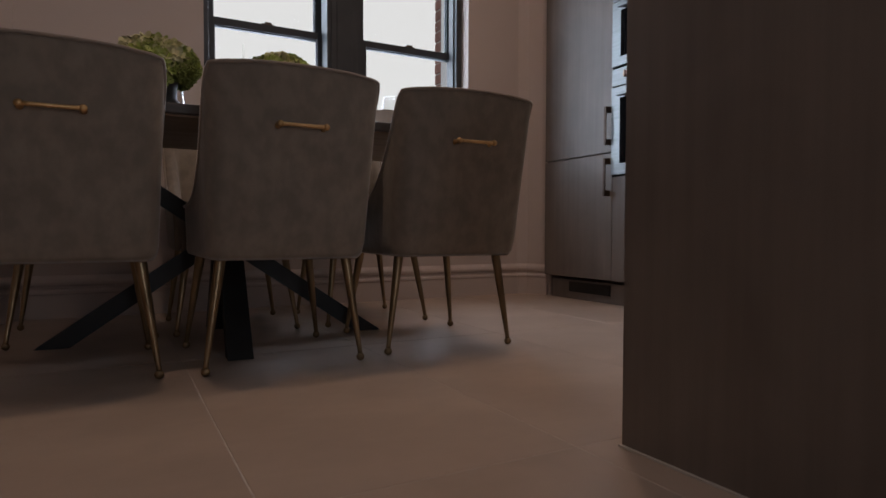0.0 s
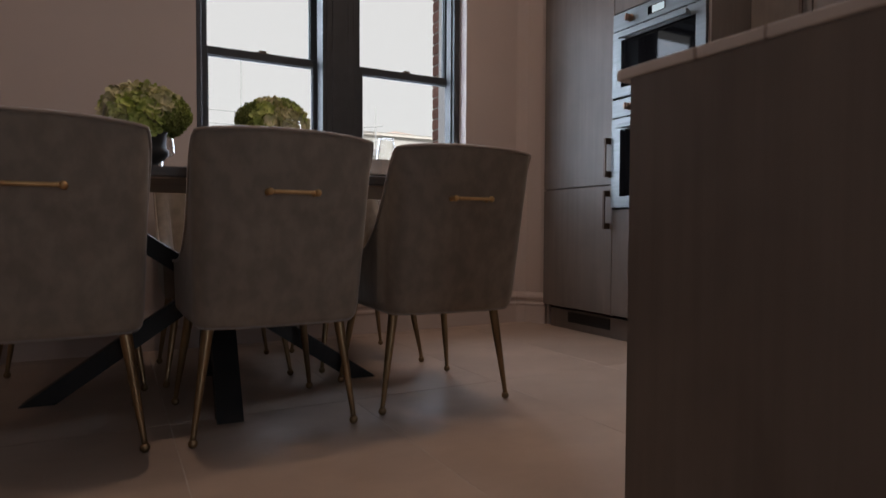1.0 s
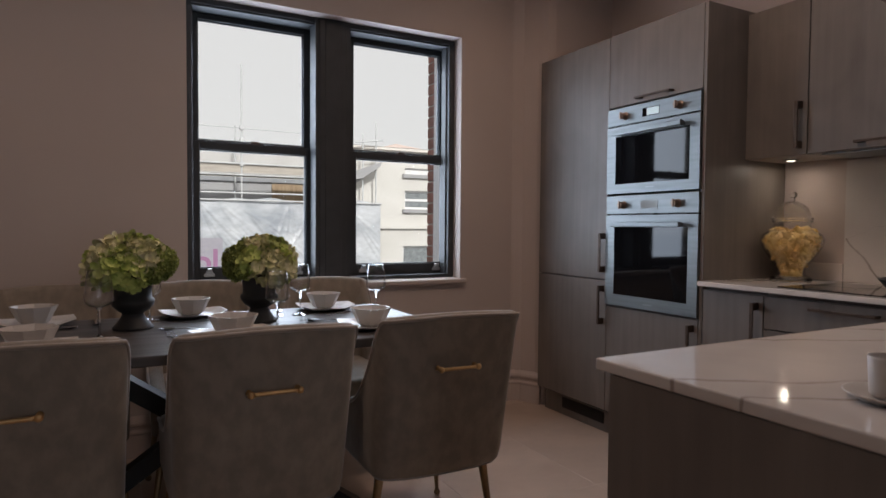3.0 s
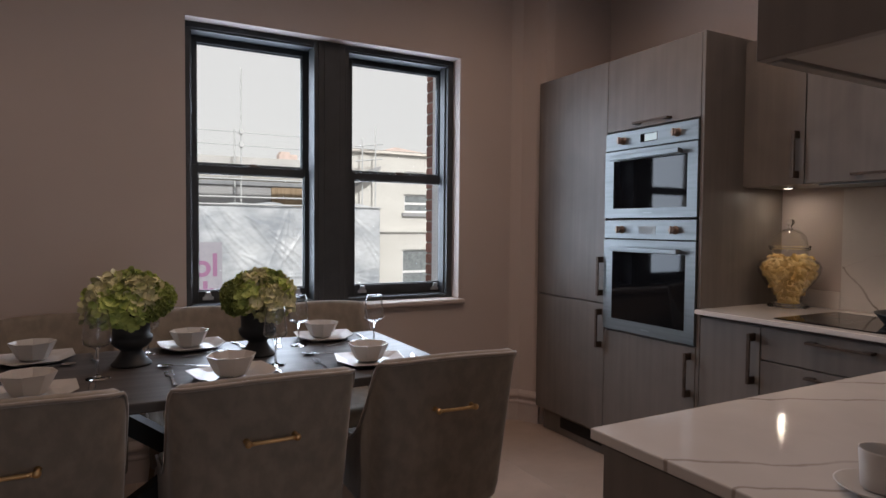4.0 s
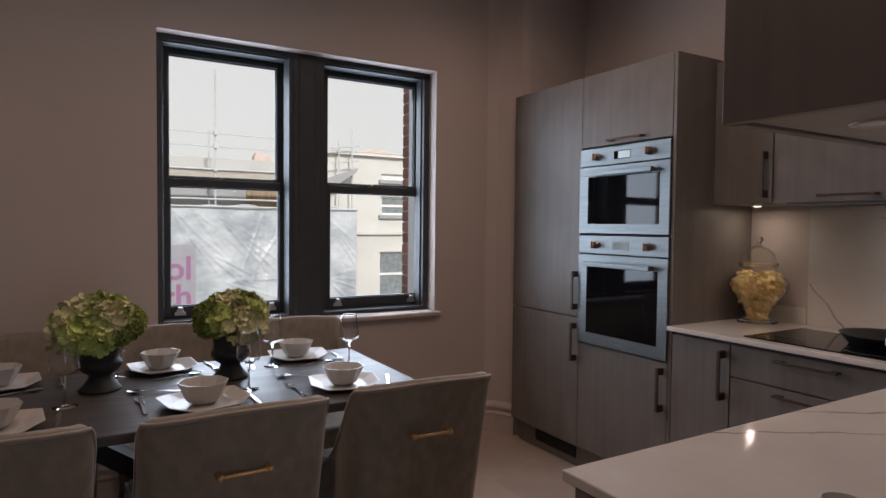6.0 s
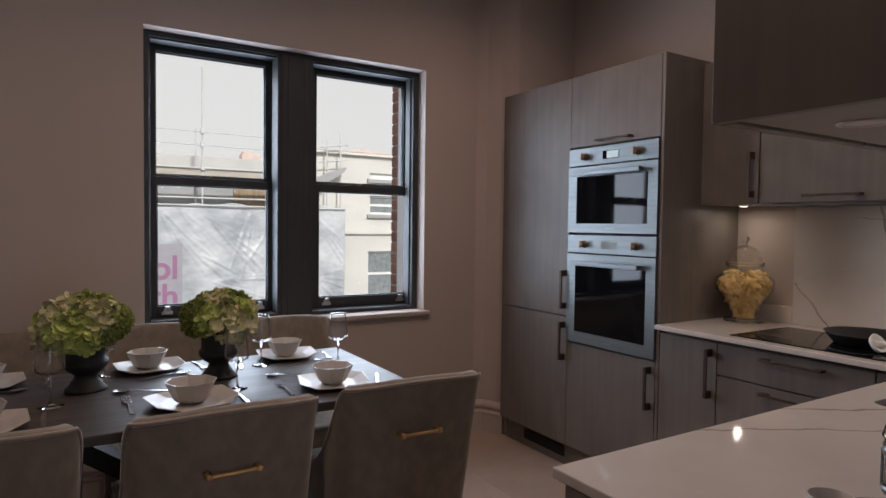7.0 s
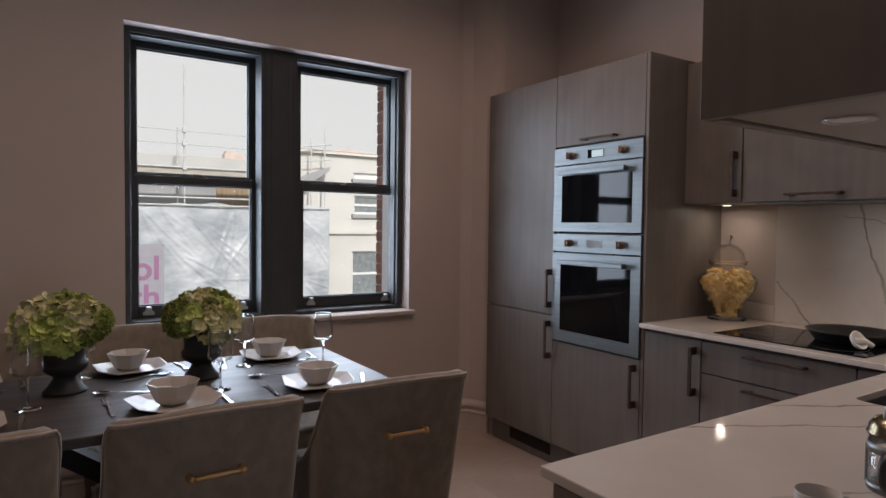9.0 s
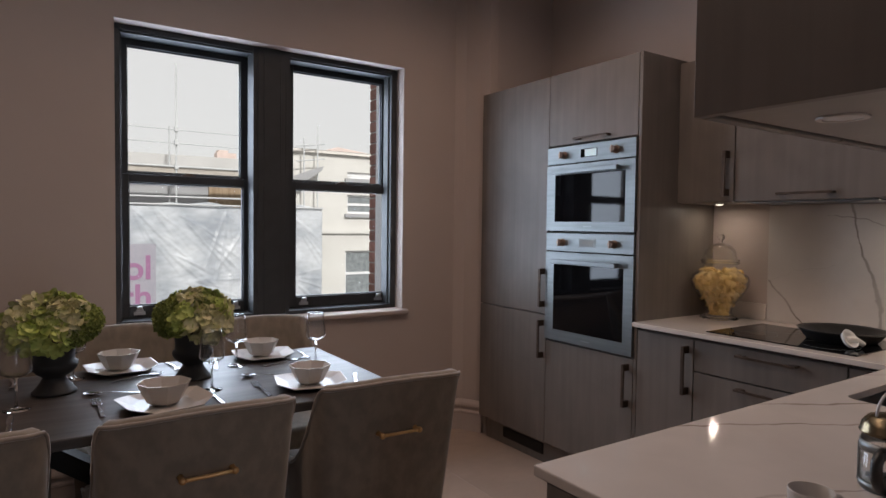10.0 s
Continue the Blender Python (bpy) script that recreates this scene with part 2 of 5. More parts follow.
M_STEM = mat("leaf_core", (0.03, 0.055, 0.012), (0.018, 0.03, 0.008), rough=0.8, scale=(30, 30, 30))
M_FRAME = mat("charcoal_frame_paint", (0.052, 0.056, 0.060), (0.043, 0.047, 0.050), rough=0.55, spec=0.35, scale=(9, 9, 9), bump=0.04)
M_PANE = glass("window_glass", (0.99, 0.995, 0.99), 0.35)
M_GLASS = glass("clear_glass", (0.993, 0.995, 0.996))
M_WINEGLASS = glass("wine_glass", (0.985, 0.988, 0.990), 1.25)
M_SOLIDGLASS = mat("solid_glass", (0.97, 0.98, 0.98), rough=0.02, rough_var=0.0, transmission=1.0, ior=1.45)
M_PASTA = mat("dry_pasta", (0.92, 0.69, 0.30), (0.82, 0.57, 0.20), rough=0.55, scale=(25, 25, 25))
M_PAN = mat("pan_black", (0.020, 0.019, 0.018), (0.013, 0.012, 0.012), rough=0.4, scale=(20, 20, 20))
M_WHITEPLASTIC = mat("white_ceramic_spout", (0.78, 0.77, 0.75), rough=0.3)
M_BRICK = mat("red_brick", (0.33, 0.17, 0.14), (0.26, 0.13, 0.105), rough=0.85, scale=(30, 30, 30), bump=0.4, fine=(150, 150, 150), per_object=0.2)
M_MORTAR = mat("mortar", (0.42, 0.38, 0.34), (0.36, 0.32, 0.29), rough=0.95, scale=(40, 40, 40))
M_RENDER = mat("cream_render", (0.68, 0.665, 0.635), (0.61, 0.595, 0.565), rough=0.9, scale=(0.6, 0.6, 0.9), bump=0.2, fine=(9, 9, 9))
M_RENDER2 = mat("grey_render", (0.42, 0.42, 0.43), (0.34, 0.34, 0.35), rough=0.9, scale=(0.5, 0.5, 0.8))
M_TARP = mat("plastic_sheeting", (0.56, 0.58, 0.61), (0.31, 0.335, 0.375), rough=0.36, scale=(0.8, 0.8, 1.3), detail=9, spread=(0.38, 0.62), patch=((4, 4, 9), 0.10))
M_SCAFF = mat("galvanised_tube", (0.58, 0.59, 0.60), (0.50, 0.51, 0.52), rough=0.5, metal=0.1, scale=(5, 5, 5))
M_BOARD = mat("scaffold_board", (0.50, 0.46, 0.41), (0.40, 0.36, 0.32), rough=0.85, scale=(2, 14, 14))
M_ROOF = mat("clay_roof", (0.72, 0.58, 0.53), (0.62, 0.50, 0.45), rough=0.85, scale=(4, 4, 4), bump=0.3, fine=(12, 12, 12))
M_SLATE = mat("slate", (0.30, 0.31, 0.33), (0.24, 0.25, 0.265), rough=0.6, scale=(3, 3, 3))
M_SIGN = mat("sign_board", (0.78, 0.78, 0.79), (0.74, 0.74, 0.75), rough=0.4)
M_BOARDSIGN = mat("site_board", (0.34, 0.325, 0.37), (0.31, 0.30, 0.345), rough=0.4)
M_MAGENTA = mat("magenta_print", (0.29, 0.135, 0.25), rough=0.5)
M_GUTTER = mat("pale_gutter", (0.76, 0.72, 0.67), (0.68, 0.64, 0.60), rough=0.6)
M_DORMER = mat("pale_dormer", (0.56, 0.55, 0.54), (0.50, 0.49, 0.48), rough=0.9, scale=(0.8, 0.8, 0.8))
M_TIMBER = mat("brown_hoarding", (0.36, 0.27, 0.18), (0.28, 0.2, 0.13), rough=0.85, scale=(14, 14, 2))
M_ROAD = mat("asphalt", (0.05, 0.05, 0.05), (0.07, 0.07, 0.07), rough=0.9, scale=(2, 2, 2))
M_FARGLASS = mat("far_glass", (0.26, 0.28, 0.29), (0.18, 0.20, 0.21), rough=0.06)
M_DOWN = mat("downlight_trim", (0.60, 0.55, 0.50), rough=0.35)
M_LAMPGLOW = glow("lamp_glow", (1.0, 0.88, 0.74), 2.0)
M_GRILLE = mat("grille_black", (0.02, 0.019, 0.018), rough=0.6)
M_SEAL = mat("silicone_seal", (0.6, 0.56, 0.52), rough=0.6)


# ---- mesh helpers ----
def base_of(ob):
    p = Vector((0, 0, 0))
    while ob is not None:
        p += ob.location
        ob = ob.parent
    return p


def part(name, bm, material, parent=None, label="", smooth=False, shift=True):
    """Links a bmesh, drawn in world places, as one mesh under its thing."""
    if parent is not None and shift:
        bmesh.ops.translate(bm, verts=bm.verts, vec=-base_of(parent))
    me = bpy.data.meshes.new(name)
    bm.normal_update()
    bm.to_mesh(me)
    bm.free()
    for m in (material if isinstance(material, (list, tuple)) else [material]):
        me.materials.append(m)
    if smooth:
        me.polygons.foreach_set("use_smooth", [True] * len(me.polygons))
        me.update()
    ob = new(name, me)
    if parent is not None:
        ob.parent = parent
    if label:
        ob["label"] = label
    return ob


def thing(name, at, label, category, group="", kind=""):
    ob = new(name)
    ob.location = at
    ob.empty_display_size = 0.05
    return tagged(ob, label, category, group, kind)


def box(bm, x0, x1, y0, y1, z0, z1, bevel=0.0, seg=2):
    m = Matrix.Translation(((x0 + x1) / 2, (y0 + y1) / 2, (z0 + z1) / 2)) @ Matrix.Diagonal((abs(x1 - x0), abs(y1 - y0), abs(z1 - z0), 1))
    made = bmesh.ops.create_cube(bm, size=1.0, matrix=m)["verts"]
    if bevel:
        edges = list({e for v in made for e in v.link_edges})
        bmesh.ops.bevel(bm, geom=edges, offset=bevel, segments=seg, profile=0.5, affect="EDGES")
    return bm


def boxes(*rows, bevel=0.0):
    bm = bmesh.new()
    for r in rows:
        box(bm, *r, bevel=bevel)
    return bm


def lathe(profile, at=(0, 0, 0), seg=32, close=False):
    """Turns (radius, height) pairs round the upright axis."""
    bm = bmesh.new()
    rings = []
    for r, z in profile:
        if r < 1e-5:
            rings.append([bm.verts.new((at[0], at[1], at[2] + z))])
        else:
            rings.append([bm.verts.new((at[0] + r * math.cos(2 * math.pi * k / seg), at[1] + r * math.sin(2 * math.pi * k / seg), at[2] + z)) for k in range(seg)])
    pairs = list(zip(rings, rings[1:])) + ([(rings[-1], rings[0])] if close else [])
    for a, b in pairs:
        for k in range(seg):
            k2 = (k + 1) % seg
            f = [a[k % len(a)], a[k2 % len(a)], b[k2 % len(b)], b[k % len(b)]]
            f = list(dict.fromkeys(f))
            if len(f) > 2:
                bm.faces.new(f)
    bmesh.ops.recalc_face_normals(bm, faces=bm.faces)
    return bm


def tube(bm, pts, radii, seg=10, caps=True):
    """A round bar along points, with a radius at each."""
    pts = [Vector(p) for p in pts]
    radii = radii if isinstance(radii, (list, tuple)) else [radii] * len(pts)
    rings = []
    for i, p in enumerate(pts):
        d = (pts[min(i + 1, len(pts) - 1)] - pts[max(i - 1, 0)]).normalized()
        u = d.orthogonal().normalized() if i == 0 else (u - d * u.dot(d)).normalized()
        w = d.cross(u)
        rings.append([bm.verts.new(p + radii[i] * (math.cos(2 * math.pi * k / seg) * u + math.sin(2 * math.pi * k / seg) * w)) for k in range(seg)])
    for a, b in zip(rings, rings[1:]):
        for k in range(seg):
            bm.faces.new((a[k], a[(k + 1) % seg], b[(k + 1) % seg], b[k]))
    if caps:
        bm.faces.new(rings[0][::-1])
        bm.faces.new(rings[-1])
    return bm


def beam(bm, a, b, width, depth, flat_ends=True):
    """A square bar from a to b with level-cut ends."""
    a, b = Vector(a), Vector(b)
    d = (b - a).normalized()
    side = d.cross(Vector((0, 0, 1))).normalized()
    fwd = Vector((0, 0, 1)).cross(side).normalized()
    run = depth / max(abs(d.z), 0.3)
    vs = []
    for p in (a, b):
        vs.append([bm.verts.new(p + sx * width / 2 * side + sy * run / 2 * fwd) for sx, sy in ((-1, -1), (1, -1), (1, 1), (-1, 1))])
    for k in range(4):
        bm.faces.new((vs[0][k], vs[0][(k + 1) % 4], vs[1][(k + 1) % 4], vs[1][k]))
    bm.faces.new(vs[0][::-1])
    bm.faces.new(vs[1])
    bmesh.ops.recalc_face_normals(bm, faces=bm.faces)
    return bm


def extrude_plan(outline, z0, z1):
    """An upright block from a plan outline (counter-clockwise)."""
    bm = bmesh.new()
    lo = [bm.verts.new((x, y, z0)) for x, y in outline]
    hi = [bm.verts.new((x, y, z1)) for x, y in outline]
    n = len(outline)
    for k in range(n):
        bm.faces.new((lo[k], lo[(k + 1) % n], hi[(k + 1) % n], hi[k]))
    bm.faces.new(lo[::-1])
    bm.faces.new(hi)
    bmesh.ops.recalc_face_normals(bm, faces=bm.faces)
    return bm


def sweep(profile, path, closed=False):
    """A moulding: (out, up) profile along a level path; out is to the path's right."""
    bm = bmesh.new()
    rings = []
    for i, p in enumerate(path):
        p = Vector((p[0], p[1], 0))
        dirs = []
        if i > 0:
            dirs.append((p - Vector((*path[i - 1], 0))).normalized())
        if i < len(path) - 1:
            dirs.append((Vector((*path[i + 1], 0)) - p).normalized())
        d = sum(dirs, Vector()).normalized()
        nrm = Vector((d.y, -d.x, 0))
        k = 1 / max(nrm.dot(Vector((dirs[0].y, -dirs[0].x, 0))), 0.3)
        rings.append([bm.verts.new(p + nrm * o * k + Vector((0, 0, u))) for o, u in profile])
    m = len(profile)
    for a, b in zip(rings, rings[1:]):
        for k in range(m):
            bm.faces.new((a[k], a[(k + 1) % m], b[(k + 1) % m], b[k]))
    bm.faces.new(rings[0])
    bm.faces.new(rings[-1][::-1])
    bmesh.ops.recalc_face_normals(bm, faces=bm.faces)
    return bm


# ---- the room ----
WY = 3.60          # inner face of the window wall
WT = 0.32          # its thickness
EX = 3.07          # inner face of the wall behind the hob
CEIL = 2.95
OX0, OX1, OZ0, OZ1 = 0.425, 2.024, 0.827, 2.330   # window opening

FY = 3.69          # face of the window frame
rows_n = []
for ya, yb, xa, xb in ((WY, FY, OX0, OX1), (FY, WY + WT, OX0 - 0.03, OX1 + 0.03)):
    rows_n += [(-2.8, xa, ya, yb, -0.1, CEIL), (xb, 3.3, ya, yb, -0.1, CEIL), (xa, xb, ya, yb, -0.1, OZ0 - 0.03), (xa, xb, ya, yb, OZ1, CEIL)]
tagged(part("wall_north", boxes(*rows_n), M_WALL), "taupe painted plaster wall round a double sash window", "wall", kind="structure")
pier = extrude_plan([(2.41, WY), (2.47, 3.56), (2.52, 3.47), (2.545, 3.405), (2.60, 3.395), (EX, 3.395), (EX, WY)], 0, CEIL)
tagged(part("wall_pier_east", pier, M_WALL), "taupe plastered boxed pier with a rounded corner", "wall", kind="structure")
pier2 = extrude_plan([(-0.39, WY), (-2.6, WY), (-2.6, 3.42), (-0.50, 3.42)], 0, CEIL)
tagged(part("wall_pier_west", pier2, M_WALL), "taupe plastered boxed pier beside the window", "wall", kind="structure")
tagged(part("wall_east", boxes((EX, EX + 0.2, -3.2, WY, -0.1, CEIL)), M_WALL), "taupe painted plaster wall behind the hob", "wall", kind="structure")
tagged(part("wall_south", boxes((0.875, EX, 0.32, 0.435, 0, CEIL)), M_WALL), "taupe painted partition behind the sink run", "wall", kind="structure")
tagged(part("wall_west", boxes((-2.8, -2.6, -3.2, WY, -0.1, CEIL)), M_WALL), "taupe painted plaster side wall", "wall", kind="structure")
# the opening in this unseen wall is made up to hold the rear fill
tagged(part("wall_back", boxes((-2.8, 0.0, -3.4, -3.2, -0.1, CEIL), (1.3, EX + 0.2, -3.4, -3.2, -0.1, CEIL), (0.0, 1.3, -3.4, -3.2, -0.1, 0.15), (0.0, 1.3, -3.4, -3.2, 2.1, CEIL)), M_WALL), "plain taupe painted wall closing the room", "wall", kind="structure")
# unseen blocker, added so no sun falls in through that opening
tagged(part("sun_block_wall", boxes((-5.0, 6.0, -6.2, -6.0, -4.5, 4.4)), M_WALL), "plain unseen wall added to keep the sun out of the rear opening", "wall", kind="structure")
tagged(part("ceiling", boxes((-2.8, EX + 0.2, -3.4, WY + WT, CEIL, CEIL + 0.15)), M_CEIL), "plain white painted ceiling", "ceiling", kind="structure")

floor = tagged(part("floor", boxes((-2.8, EX + 0.2, -3.4, WY + WT, -0.12, -0.0008)), M_GROUT), "large beige porcelain floor tiles with pale joints", "floor", kind="structure")

SK = [(0, 0), (0.020, 0), (0.020, 0.112), (0.026, 0.118), (0.026, 0.128), (0.016, 0.138), (0.016, 0.150), (0.028, 0.160), (0.030, 0.172), (0.024, 0.184), (0.010, 0.196), (0.004, 0.202), (0, 0.202)]
tagged(part("baseboard", sweep(SK, [(-2.6, 3.42), (-0.50, 3.42), (-0.39, WY), (2.41, WY), (2.47, 3.56), (2.515, 3.47), (2.535, 3.42)]), M_WALL), "tall moulded skirting painted taupe like the wall", "skirting", kind="structure")
tagged(part("baseboard_west", sweep(SK, [(-2.6, -3.2), (-2.6, 3.42)]), M_WALL), "tall moulded skirting painted taupe like the wall", "skirting", kind="structure")

# ---- the window ----
win = thing("window_1", (1.25, FY, OZ0), "charcoal painted double sash window with two lights", "window", kind="structure")
# white reveal boards and the window board
part("reveal", boxes((OX0 - 0.004, OX0 + 0.002, WY + 0.002, FY, OZ0, OZ1), (OX1 - 0.002, OX1 + 0.004, WY + 0.002, FY, OZ0, OZ1), (OX0, OX1, WY + 0.002, FY, OZ1 - 0.002, OZ1 + 0.004)), M_WALL, win, "taupe painted plaster reveal")
part("window_sill", box(bmesh.new(), OX0 - 0.035, OX1 + 0.030, WY - 0.035, FY + 0.02, OZ0 - 0.030, OZ0 - 0.002, 0.009, 3), M_WALL, win, "rounded taupe painted window board")
MX0, MX1 = 1.115, 1.321
mull = boxes((MX0, MX1, FY - 0.004, FY + 0.105, OZ0, OZ1), (MX0 + 0.03, MX1 - 0.03, FY + 0.105, FY + 0.215, OZ0, OZ1))
for k in (0.022, 0.055):
    box(mull, MX0 + k, MX1 - k, FY - 0.004 - 0.004 * (k > 0.03) - 0.006, FY, OZ0, OZ1, 0.003, 1)
part("mullion", mull, M_FRAME, win, "wide charcoal mullion between the lights")


def sash(x0, x1, a, b, outer):
    """One light: box frame with a bead on its outer side, and two sliding sashes from a to b."""
    rows = [(x0, x1, FY, FY + 0.105, OZ1 - 0.030, OZ1), (x0, x1, FY, FY + 0.215, OZ0, OZ0 + 0.022), (min(x0, a), max(x1, b), FY + 0.105, FY + 0.215, OZ1 - 0.028, OZ1),
            (x0, x1, FY + 0.012, FY + 0.040, OZ1 - 0.040, OZ1 - 0.030)]
    for lo, hi, bead in (((x0, x0 + 0.036, 1),) if outer < 0 else ((x1 - 0.040, x1, -1),)):
        rows.append((lo, hi, FY, FY + 0.105, OZ0 + 0.022, OZ1 - 0.030))
        e = hi if bead > 0 else lo
        rows.append((min(e, e + bead * 0.008), max(e, e + bead * 0.008), FY + 0.030, FY + 0.060, OZ0 + 0.022, OZ1 - 0.030))
    rows += [(a - 0.024, a - 0.001, FY + 0.105, FY + 0.215, OZ0 + 0.022, OZ1 - 0.028), (b + 0.001, b + 0.024, FY + 0.105, FY + 0.215, OZ0 + 0.022, OZ1 - 0.028)]
    part("window_frame", boxes(*rows, bevel=0.002), M_FRAME, win, "charcoal sash box frame")
    w = 0.045
    for nm, y0, z0, z1, lo, hi in (("upper_sash", FY + 0.160, 1.570, OZ1 - 0.029, 0.046, 0.032), ("lower_sash", FY + 0.108, OZ0 + 0.023, 1.602, 0.063, 0.043)):
        bm = boxes((a, a + w, y0, y0 + 0.044, z0, z1), (b - w, b, y0, y0 + 0.044, z0, z1),
                   (a + w, b - w, y0, y0 + 0.044, z0, z0 + lo), (a + w, b - w, y0, y0 + 0.044, z1 - hi, z1), bevel=0.0025)
        for gx0, gx1, gz0, gz1 in ((a + w, a + w + 0.005, z0 + lo, z1 - hi), (b - w - 0.005, b - w, z0 + lo, z1 - hi), (a + w, b - w, z0 + lo, z0 + lo + 0.006), (a + w, b - w, z1 - hi - 0.006, z1 - hi)):
            box(bm, gx0, gx1, y0 + 0.014, y0 + 0.028, gz0, gz1)
        part(nm, bm, M_FRAME, win, "charcoal painted sliding sash")
        pane = part("pane", boxes((a + w + 0.003, b - w - 0.003, y0 + 0.019, y0 + 0.023, z0 + lo + 0.003, z1 - hi - 0.003)), M_PANE, win, "clear glass pane")
        pane.visible_shadow = False
    xm = (a + b) / 2
    latch = boxes((xm - 0.034, xm + 0.034, FY + 0.112, FY + 0.146, 1.602, 1.608), bevel=0.001)
    box(latch, xm - 0.016, xm + 0.024, FY + 0.117, FY + 0.138, 1.608, 1.620, 0.003, 2)
    part("sash_fastener", latch, M_BRONZE, win, "small metal sash fastener")
    for lx in (a + 0.092, b - 0.092):
        bm = boxes((lx - 0.028, lx + 0.028, FY + 0.100, FY + 0.1075, OZ0 + 0.038, OZ0 + 0.056), bevel=0.002)
        box(bm, lx - 0.018, lx + 0.018, FY + 0.099, FY + 0.1075, OZ0 + 0.056, OZ0 + 0.068, 0.002, 1)
        box(bm, lx - 0.012, lx + 0.012, FY + 0.082, FY + 0.1075, OZ0 + 0.068, OZ0 + 0.084, 0.003, 2)
        part("sash_lift", bm, M_LIFT, win, "pale metal sash lift")


sash(OX0, MX0, 0.463, 1.136, -1)
sash(MX1, OX1, 1.357, 2.044, 1)


# ---- tall kitchen units ----
TX = 2.475       # door faces
TOP = 2.180
DB = 0.140       # underside of the doors
Y_N, Y_M, Y_S = 3.382, 2.775, 2.153


def pull(parent, a, b, x, block=0.016, out=0.034, thick=0.007):
    """A slim bronze bow handle on two blocks; a and b are (y, z)."""
    bm = bmesh.new()
    k = (x - out - 0.107) / (x - 0.010 - 0.107)
    a, b = [(0.251 + (y - 0.251) * k, 1.352 + (z - 1.352) * k) for y, z in (a, b)]
    (ya, za), (yb, zb) = a, b
    dy, dz = (yb - ya), (zb - za)
    ln = math.hypot(dy, dz)
    uy, uz = dy / ln, dz / ln
    for (y, z), s in ((a, 1), (b, -1)):
        y1, z1 = y + s * uy * 0.032, z + s * uz * 0.032
        wy, wz = abs(uz) * block / 2, abs(uy) * block / 2
        box(bm, x - out, x, min(y, y1) - wy, max(y, y1) + wy, min(z, z1) - wz, max(z, z1) + wz, 0.0015, 1)
    wy, wz = abs(uz) * block / 2, abs(uy) * block / 2
    box(bm, x - out - thick, x - out + 0.001, min(ya, yb) - wy, max(ya, yb) + wy, min(za, zb) - wz, max(za, zb) + wz, 0.0015, 1)
    return part("handle", bm, M_BRONZE, parent, "slim dark bronze bow handle")


def door(name, parent, y0, y1, z0, z1, x=TX, thick=0.020, gap=0.0015, label=""):
    return part(name, box(bmesh.new(), x, x + thick, y0 + gap, y1 - gap, z0 + gap, z1 - gap, 0.0012, 1), M_WOOD, parent, label)


fridge = thing("tall_fridge_cabinet", (2.78, 3.08, 0), "dark grey-brown wood tall cabinet with two doors", "cabinet", "tall kitchen units")
part("body", boxes((TX + 0.022, EX - 0.002, Y_M + 0.001, Y_N, DB, TOP - 0.002)), M_CARC, fridge)
d = door("door", fridge, Y_M, Y_N, 0.866, TOP)
pull(d, (2.822, 1.118), (2.822, 0.902), TX)
d = door("door", fridge, Y_M, Y_N, DB, 0.862)
pull(d, (2.826, 0.826), (2.826, 0.612), TX)

ovenunit = thing("oven_tower_cabinet", (2.78, 2.46, 0), "dark grey-brown wood tower cabinet housing two ovens", "cabinet", "tall kitchen units")
part("body", boxes((TX + 0.022, EX - 0.002, Y_S + 0.02, Y_M - 0.001, DB, 0.735), (TX + 0.022, EX - 0.002, Y_S + 0.02, Y_M - 0.001, 1.79, TOP - 0.002),
                   (EX - 0.03, EX - 0.002, Y_S + 0.02, Y_M - 0.001, 0.735, 1.79), (TX + 0.022, EX - 0.03, Y_M - 0.018, Y_M - 0.001, 0.735, 1.79), (TX + 0.03, EX - 0.03, Y_S + 0.02, Y_M - 0.018, 1.316, 1.326)), M_CARC, ovenunit)
part("end_panel", box(bmesh.new(), TX, EX - 0.002, Y_S, Y_S + 0.018, DB - 0.02, TOP, 0.001, 1), M_WOOD, ovenunit)
d = door("door", ovenunit, Y_S + 0.02, Y_M, 1.792, TOP)
pull(d, (2.585, 1.818), (2.355, 1.818), TX, block=0.010, out=0.030)
d = door("door", ovenunit, Y_S + 0.02, Y_M, DB, 0.726)
pull(d, (2.222, 0.692), (2.222, 0.482), TX)

plinth = thing("plinth", (2.54, 2.77, 0), "dark wood plinth board under the tall units", "plinth")
part("board", boxes((2.525, 2.545, Y_S, Y_N - 0.02, 0.0, DB - 0.022)), M_WOOD, plinth)
gr = boxes((2.520, 2.5255, 2.83, 3.19, 0.045, 0.108))
part("vent_recess", gr, M_GRILLE, plinth, "black ventilation grille")
for k in range(5):
    part("slat", boxes((2.5165, 2.5205, 2.835, 3.185, 0.051 + 0.0115 * k, 0.055 + 0.0115 * k)), M_GRILLE, plinth)


